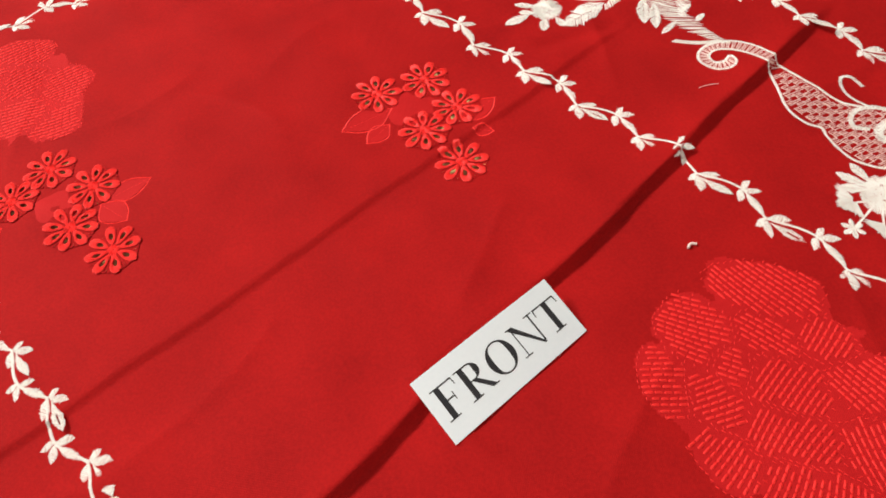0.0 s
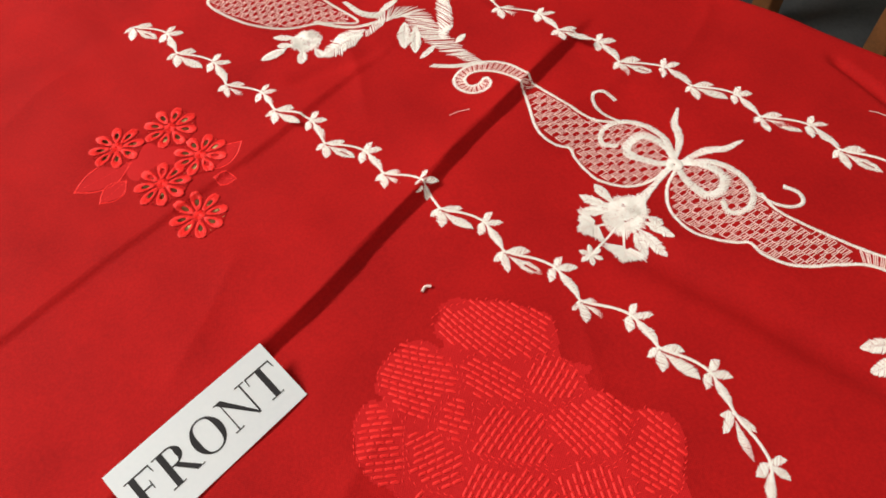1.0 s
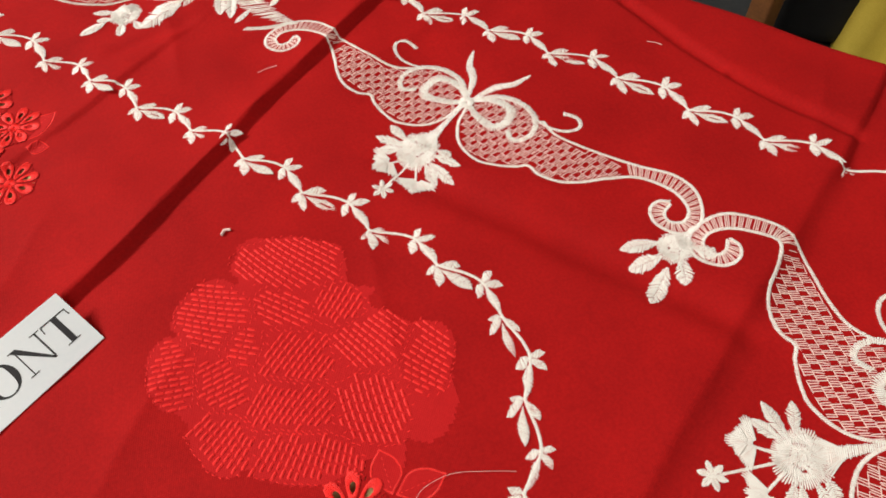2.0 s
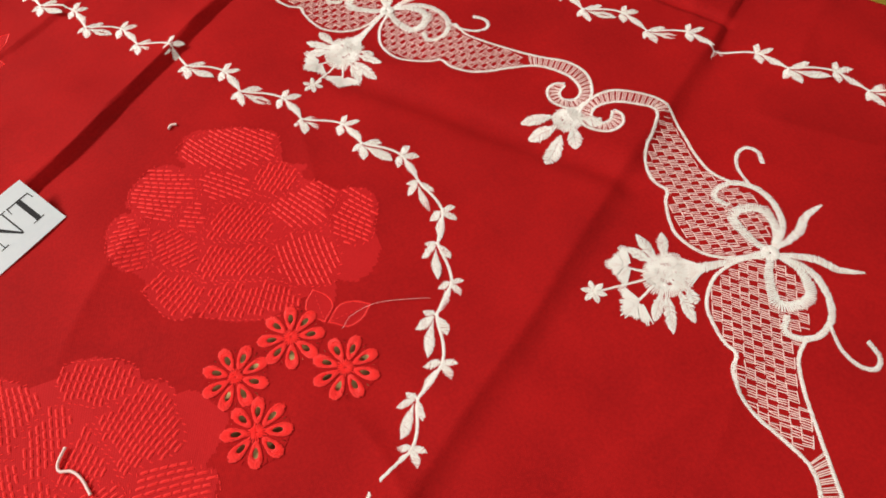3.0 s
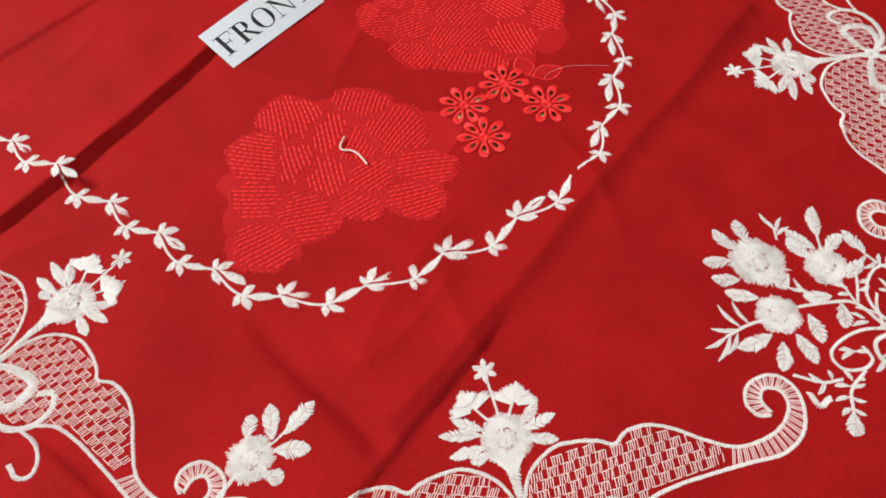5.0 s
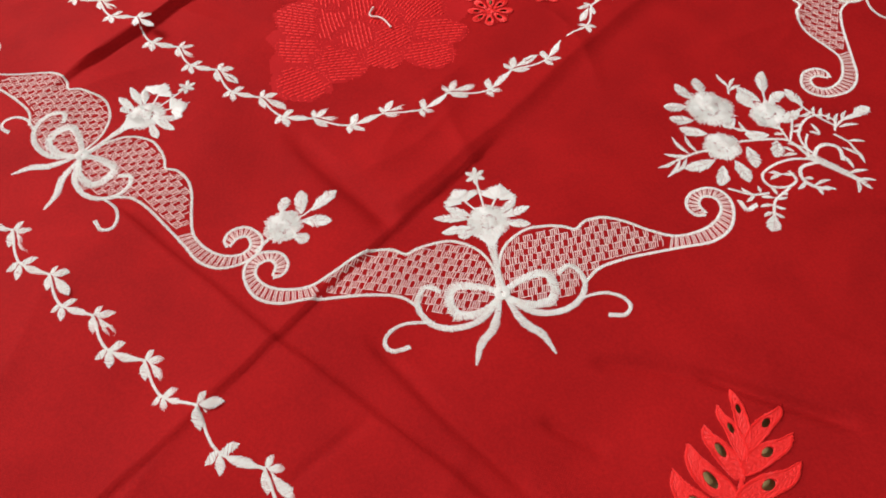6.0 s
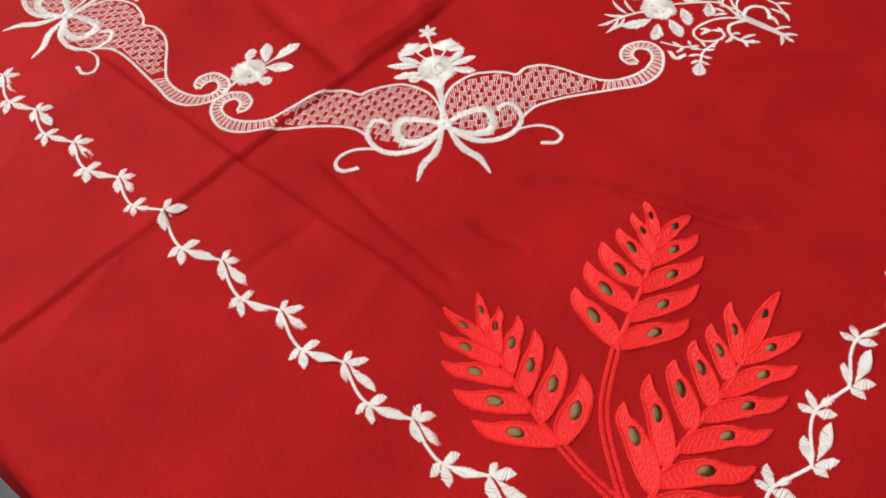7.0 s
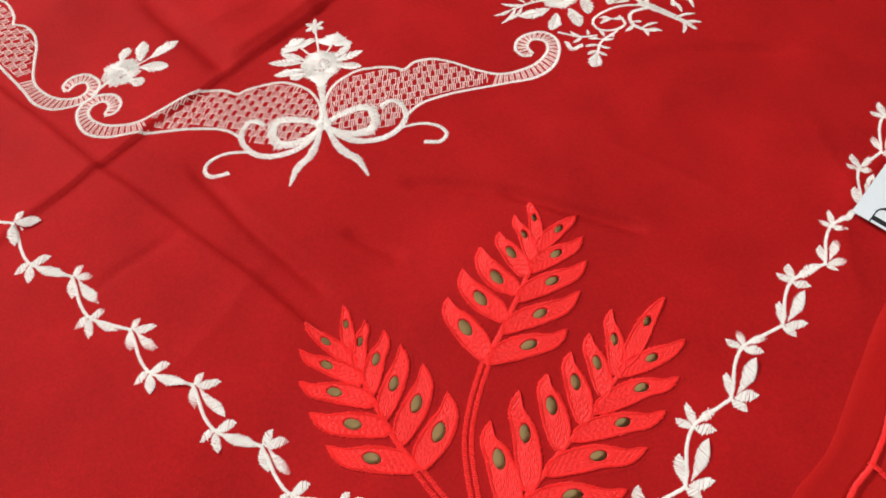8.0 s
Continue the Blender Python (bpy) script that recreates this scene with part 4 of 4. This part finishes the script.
# ---- scarlet leaf spray with eyelets ----
def lobe(parent, tip, base, hole, apex, room):
    """One padded leaflet: pointed, wavy, with a real eyelet cut through leaflet and cloth."""
    tip, base, hole, apex = (np.array(p, float) for p in (tip, base, hole, apex))
    d = tip - base
    ln = np.hypot(*d)
    d /= ln
    wd = min(0.17 * ln + 2.6, 0.465 * room)
    cross = np.array((-d[1], d[0]))
    lift = cross * (apex @ cross)
    m = 28
    line = spline([base, base + (hole - base) * 0.45 + lift * 0.03 * ln, hole - lift * 0.01 * ln, hole + (tip - hole) * 0.55 - lift * 0.085 * ln, tip], 0.3)
    run = np.concatenate(([0], np.cumsum(np.hypot(*np.diff(line[:, :2], axis=0).T))))
    t = np.linspace(0, 1, m)
    mid = np.stack([np.interp(t * run[-1], run, line[:, k]) for k in (0, 1)], 1)
    tan = np.gradient(mid, axis=0)
    tan /= np.hypot(*tan.T)[:, None]
    side = np.stack((-tan[:, 1], tan[:, 0]), 1)
    hw = wd * 3.0 * np.maximum(t, 0.002) ** 0.7 * (1 - t) ** 0.9 + 1.1 * (1 - t) ** 4 + 0.1
    left, right = mid + side * hw[:, None], mid - side * hw[:, None]
    edge = np.concatenate((right, left[::-1][1:-1]))
    n = len(edge)
    hr = min(0.075 * ln + 1.0, 0.58 * wd)
    ang = np.arctan2(*(edge - hole).T[::-1])
    rot = math.atan2(d[1], d[0])
    ring = np.stack((hr * 1.25 * np.cos(ang - rot), hr * 0.74 * np.sin(ang - rot)), 1)
    c, s = math.cos(rot), math.sin(rot)
    ring = ring @ np.array(((c, s), (-s, c))) + hole
    out = edge - hole
    skirt = hole + out * (1 + 2.6 / np.maximum(np.hypot(*out.T), 1))[:, None]
    b = Buf()
    layers = [np.column_stack((p, np.full(n, z))) for p, z in ((ring, -0.5), (ring + (edge - ring) * 0.12, 0.5), (ring + (edge - ring) * 0.55, 0.55), (ring + (edge - ring) * 0.88, 0.5), (edge, 0.15))]
    quads = lambda k: [(k * n + i, k * n + (i + 1) % n, (k + 1) * n + (i + 1) % n, (k + 1) * n + i) for i in range(n)]
    b.add(np.concatenate(layers), sum((quads(k) for k in range(4)), []))
    b.add(np.concatenate((np.column_stack((edge, np.full(n, 0.2))), np.column_stack((skirt, np.full(n, 0.12))))), quads(0), 1)
    dense = np.concatenate((edge, edge[:1]))
    p, _ = resample(dense, 0.95)
    av = np.arctan2(*(p - hole).T[::-1]) - rot
    q = np.stack((hr * 1.25 * np.cos(av), hr * 0.74 * np.sin(av)), 1) @ np.array(((c, s), (-s, c))) + hole
    j1, j2 = rng.normal(0, 0.05, (len(p), 1)), rng.normal(0, 0.03, (len(p), 1))
    # rows of fill stitch along the leaflet, broken by the eyelet
    for v in np.arange(-0.84, 0.85, min(0.8 / wd, 0.35)):
        row, _ = resample(mid + side * (hw * v)[:, None], 0.35)
        go = np.arange(int(rng.integers(1, 8)), len(row) - 9, 8)
        if not len(go):
            continue
        p0, p1 = row[go] + rng.normal(0, 0.15, (len(go), 2)), row[go + 7] + rng.normal(0, 0.15, (len(go), 2))
        rel = ((p0 + p1) / 2 - hole) @ np.array(((c, -s), (s, c)))
        ok = np.hypot(rel[:, 0] / (hr * 1.25 + 1.3), rel[:, 1] / (hr * 0.74 + 0.5)) > 1
        b.stitches(p0[ok], p1[ok], 0.62, 0.55, 0.5)
    b.stitches(q + (p - q) * 0.03, q + (p - q) * (0.2 + j1), 0.6, 0.5, 0.5)
    span = np.maximum(np.hypot(*(p - q).T), 0.5)[:, None]
    b.stitches(p - (p - q) / span * np.minimum(1.7, span * 0.6), p + (p - q) / span * (0.2 + 7 * j2), 0.66, 1.0, 0.5)
    HOLES.append((hole[0], hole[1], hr * 1.25 + 2.2))
    return part("leaflet", b, [M_RED, M_CLOTH], parent)


def spray_stem(ctrl, parent=None, label=""):
    b = Buf()
    line = spline(ctrl)
    d = np.gradient(line, axis=0)
    nrm = np.stack((-d[:, 1], d[:, 0]), 1) / np.maximum(np.hypot(*d.T), 1e-6)[:, None]
    for off in (-1.5, 1.5):
        satin(b, line + nrm * off, 2.2, 1.0, 0.3, 1.0, 0.1, True)
    return part("leaf_spray" if parent is None else "stem", b, M_RED, cloth if parent is None else parent, label)


FROND_A = [(215, -325, 213, -350, 214, -336), (205, -332, 209, -358, 207, -344), (195, -340, 204, -366, 198, -353), (184, -347, 198, -374, 188, -365), (173, -357, 190, -387, 178, -374), (163, -370, 177, -404, 168, -387),
           (235, -338, 212, -353, 224, -345), (234, -352, 206, -363, 219, -358), (232, -365, 198, -377, 213, -372), (224, -380, 187, -392, 203, -387), (213, -397, 178, -405, 194, -401)]
FROND_B = [(115, -363, 115, -386, 115, -373), (97, -369, 115, -391, 105, -380), (93, -382, 117, -400, 104, -391), (91, -396, 120, -411, 106, -404), (94, -411, 126, -424, 112, -420), (100, -427, 133, -442, 118, -436),
           (124, -373, 116, -395, 120, -383), (132, -380, 120, -406, 126, -393), (138, -389, 123, -418, 132, -406), (146, -400, 128, -430, 140, -417), (154, -415, 135, -446, 147, -431)]
FROND_C = [(261, -391, 234, -417, 249, -401), (235, -392, 230, -422, 232, -406), (222, -401, 221, -429, 221, -415), (211, -408, 209, -439, 209, -422), (198, -416, 196, -447, 196, -430), (184, -421, 178, -459, 182, -439),
           (169, -431, 169, -469, 169, -447), (262, -413, 231, -421, 245, -418), (253, -429, 216, -435, 236, -430), (242, -442, 204, -445, 223, -443), (229, -455, 188, -454, 209, -454), (216, -469, 173, -466, 194, -467), (205, -480, 162, -479, 184, -479)]
spray = spray_stem([(173, -406), (164, -422), (158, -438), (156, -458), (156, -480), (157, -520)], None, "tall scarlet leaf spray with eyelets cut in every leaflet")
spray_stem([(136, -445), (143, -458), (152, -472), (156, -484)], spray)
spray_stem([(163, -478), (159, -485), (157, -494)], spray)
MIDRIBS = [[(173, -406), (183, -393), (200, -370), (213, -349)], [(136, -445), (128, -429), (121, -408), (116, -391), (115, -382)], [(162, -479), (175, -465), (192, -451), (213, -436), (236, -415)]]
for ctrl in MIDRIBS:
    b = Buf()
    satin(b, ctrl, lambda t: 3.0 - 1.2 * t, 0.95, 0.6, 0.9, 0.4)
    part("midrib", b, M_RED, spray)
for fr, apex, rib in zip((FROND_A, FROND_B, FROND_C), ((0.51, 0.86), (-0.3, 0.95), (0.77, 0.64)), MIDRIBS):
    rib = spline(rib, 0.5)[:, :2]
    for tx, ty, bx, by, hx, hy in fr:
        # a leaflet grows out of the midrib, and is as wide as its neighbours on that side let it
        k = int(np.argmin(np.hypot(rib[:, 0] - bx, rib[:, 1] - by)))
        root = rib[max(k - 7, 0)]
        d = np.array((tx, ty)) - root
        d /= np.hypot(*d)
        room = 99.0
        for q in fr:
            other = np.array((q[0] - q[2], q[1] - q[3]), float)
            if q[4:] != (hx, hy) and other @ d > 0.75 * np.hypot(*other):
                room = min(room, abs((q[4] - hx) * d[1] - (q[5] - hy) * d[0]))
        lobe(spray, (tx, ty), tuple(root), (hx, hy), apex, max(room, 6.5))

old = cloth.data
cloth.data = cloth_sheet("embroidered_cloth", U_LOW, U_HIGH, -640.0, 660.0, 2.0, 80.0, 150.0)
bpy.data.meshes.remove(old)


# ---- second, brighter cloth lying on the first ----
def second_cloth():
    b = Buf()
    edge = spline([(232, -560), (262, -502), (278, -484), (300, -470), (329, -441), (360, -412), (410, -385), (470, -350)], 4.0)
    out = np.array((0.62, -0.78))
    rows = []
    for k in range(0, 60):
        w = 0.0 if k == 0 else 0.6 + (k - 1) * 4.0
        z = 0.1 if k == 0 else 0.7 + 0.3 * math.sin(k / 4.0)
        rows.append(np.column_stack((edge + out * w, np.full(len(edge), z) + (0.6 * np.sin(edge[:, 0] / 17.0 + k / 7.0) if k > 1 else 0))))
    m = len(edge)
    b.add(np.concatenate(rows), [(r * m + i, (r + 1) * m + i, (r + 1) * m + i + 1, r * m + i + 1) for r in range(59) for i in range(m - 1)])
    ob = new("second_cloth", b.mesh("second_cloth", [M_SATIN]))
    for ctrl in ([(272, -520), (298, -490), (314, -479), (330, -462), (350, -430)], [(313, -479), (318, -489), (322, -505)]):
        s = Buf()
        satin(s, ctrl, 2.4, 0.75, 0.6, 0.9, 2.2)
        part("stitched_line", s, M_RED, ob, "line of scarlet satin stitch")
    return tagged(ob, "brighter red satin cloth lying on the crimson cloth", "cloth")


second_cloth()


# ---- printed paper labels ----
def glyph(ch):
    """Strokes of a serif capital, in a box one unit high: lists of polygons."""
    q = []
    box = lambda x0, y0, x1, y1: q.append([(x0, y0), (x1, y0), (x1, y1), (x0, y1)])

    def arc(cx, cy, rx, ry, a0, a1, thick, thin, m=22):
        for i in range(m):
            u, w = (math.radians(a0 + (a1 - a0) * k / m) for k in (i, i + 1))
            tk = lambda a: thin + (thick - thin) * abs(math.cos(a)) ** 1.5
            q.append([(cx + rx * math.cos(u), cy + ry * math.sin(u)), (cx + rx * math.cos(w), cy + ry * math.sin(w)),
                      (cx + (rx - tk(w)) * math.cos(w), cy + (ry - thin) * math.sin(w)), (cx + (rx - tk(u)) * math.cos(u), cy + (ry - thin) * math.sin(u))])

    th = 0.18
    if ch in "FRD":
        box(0.12, 0, 0.12 + th, 1)
        box(0.0, 0, 0.39, 0.035)
        box(0.0, 0.965, 0.14, 1.0)
    if ch == "F":
        box(0.12, 0.955, 0.74, 1.0)
        q.append([(0.70, 1.0), (0.74, 1.0), (0.76, 0.76), (0.735, 0.76)])
        box(0.27, 0.50, 0.55, 0.545)
        q.append([(0.53, 0.40), (0.56, 0.40), (0.56, 0.65), (0.53, 0.65)])
    elif ch == "R":
        box(0.12, 0.955, 0.42, 1.0)
        box(0.27, 0.475, 0.42, 0.52)
        arc(0.42, 0.7375, 0.31, 0.2625, -90, 90, th, 0.045)
        q.append([(0.34, 0.50), (0.50, 0.50), (0.92, 0.0), (0.74, 0.0)])
        box(0.74, 0.0, 0.98, 0.03)
    elif ch == "O":
        arc(0.46, 0.5, 0.46, 0.52, 0, 360, 0.185, 0.045, 44)
    elif ch == "N":
        q.append([(0.04, 1.0), (0.24, 1.0), (0.88, 0.0), (0.80, 0.0)])
        box(0.14, 0.0, 0.175, 0.92)
        box(0.83, 0.05, 0.88, 1.0)
        box(0.0, 0.965, 0.2, 1.0)
        box(0.02, 0.0, 0.30, 0.035)
        box(0.70, 0.965, 1.0, 1.0)
    elif ch == "T":
        box(0.36, 0, 0.36 + th, 1)
        box(0.23, 0, 0.64, 0.035)
        box(0.03, 0.955, 0.84, 1.0)
        q.append([(0.03, 1.0), (0.07, 1.0), (0.04, 0.75), (0.01, 0.75)])
        q.append([(0.80, 1.0), (0.84, 1.0), (0.86, 0.75), (0.83, 0.75)])
    elif ch == "D":
        box(0.12, 0.955, 0.42, 1.0)
        box(0.12, 0.0, 0.42, 0.045)
        arc(0.42, 0.5, 0.46, 0.5, -90, 90, th, 0.045, 30)
    return q


def paper_label(text, corners, length, width, cap, advance, label):
    """corners: start and end of the upper long edge, then of the lower one (millimetres)."""
    c = [np.array(p, float) for p in corners]

    def place(s, w, up):
        u, k = s / length, w / width
        p = (c[0] * (1 - u) + c[1] * u) * (1 - k) + (c[2] * (1 - u) + c[3] * u) * k
        return (p[0], p[1], p[2] + 0.6 * math.sin(math.pi * u) * (1 - k) + up)

    b = Buf()
    m, k = 24, 8
    grid = [place(length * i / m, width * j / k, up) for up in (0.32, 0.0) for j in range(k + 1) for i in range(m + 1)]
    n = (m + 1) * (k + 1)
    at = lambda i, j, l: l * n + j * (m + 1) + i
    f = [(at(i, j, 0), at(i, j + 1, 0), at(i + 1, j + 1, 0), at(i + 1, j, 0)) for i in range(m) for j in range(k)]
    f += [(at(i, j, 1), at(i + 1, j, 1), at(i + 1, j + 1, 1), at(i, j + 1, 1)) for i in range(m) for j in range(k)]
    for i in range(m):
        f += [(at(i, 0, 0), at(i + 1, 0, 0), at(i + 1, 0, 1), at(i, 0, 1)), (at(i, k, 0), at(i, k, 1), at(i + 1, k, 1), at(i + 1, k, 0))]
    for j in range(k):
        f += [(at(0, j, 0), at(0, j, 1), at(0, j + 1, 1), at(0, j + 1, 0)), (at(m, j, 0), at(m, j + 1, 0), at(m, j + 1, 1), at(m, j, 1))]
    b.add(grid, f)
    ob = new("paper_label", b.mesh("paper_label", [M_PAPER], True))
    for p in ob.data.polygons:
        p.use_smooth = False
    pen, top = advance[0], (width - cap) / 2
    for ch, step in zip(text, advance[1:]):
        g = Buf()
        for poly in glyph(ch):
            g.add([place(pen + x * cap, top + (1 - y) * cap, 0.42) for x, y in poly], [tuple(range(len(poly)))])
        part("letter", g, M_INK, ob, "black serif letter " + ch, True)
        pen += step * cap
    return tagged(ob, label, "label")


paper_label("FRONT", ((4.0, 102.5, 9.6), (73.5, 150.0, 10.8), (22.5, 74.8, 1.8), (91, 125.0, 0.2)), 81.5, 33.0, 16.0, (4.2, 0.84, 0.98, 0.99, 1.02, 0.8), "white paper label printed FRONT lying across a crease")
paper_label("D", ((362.5, -368.5, 3.6), (428, -319.5, 3.8), (382.5, -394.5, 2.4), (448, -345.5, 2.4)), 81.5, 33.0, 16.0, (-0.6, 0.9), "white paper label with black serif lettering on the cloth")


# ---- loose threads and lint ----
def loose_thread(ctrl, wd, mat, label, z=1.6):
    line = spline(ctrl, 0.8)
    b = Buf()
    th = np.linspace(0, 2 * np.pi, 6, endpoint=False)
    d = np.gradient(line, axis=0)
    nrm = np.stack((-d[:, 1], d[:, 0]), 1) / np.maximum(np.hypot(*d.T), 1e-6)[:, None]
    rows = np.array([(p[0] + q[0] * math.cos(a) * wd / 2, p[1] + q[1] * math.cos(a) * wd / 2, z + math.sin(a) * wd / 2) for p, q in zip(line, nrm) for a in th])
    b.add(rows, [(i * 6 + k, i * 6 + (k + 1) % 6, i * 6 + 6 + (k + 1) % 6, i * 6 + 6 + k) for i in range(len(line) - 1) for k in range(6)])
    return tagged(new("loose_thread", b.mesh("loose_thread", [mat])), label, "thread")


loose_thread([(82, -3), (78.5, -9), (79, -13), (84, -15), (88, -20), (91, -28)], 1.5, M_NET, "loose white thread end lying on the stitched rose")
loose_thread([(212, 7), (218, 12), (230, 14), (243, 11), (256, 7)], 0.16, M_NET, "thin stray thread on the cloth", 1.2)
loose_thread([(188, 276), (194, 277.5), (200, 277)], 0.4, M_NET, "short stray thread on the cloth", 0.9)
loose_thread([(418, 224), (422, 221.5), (425, 218)], 0.4, M_NET, "short stray thread on the cloth", 0.9)
loose_thread([(152, 166), (154, 168.5), (157, 168)], 1.6, M_NET, "tiny tuft of white lint on the cloth", 0.9)
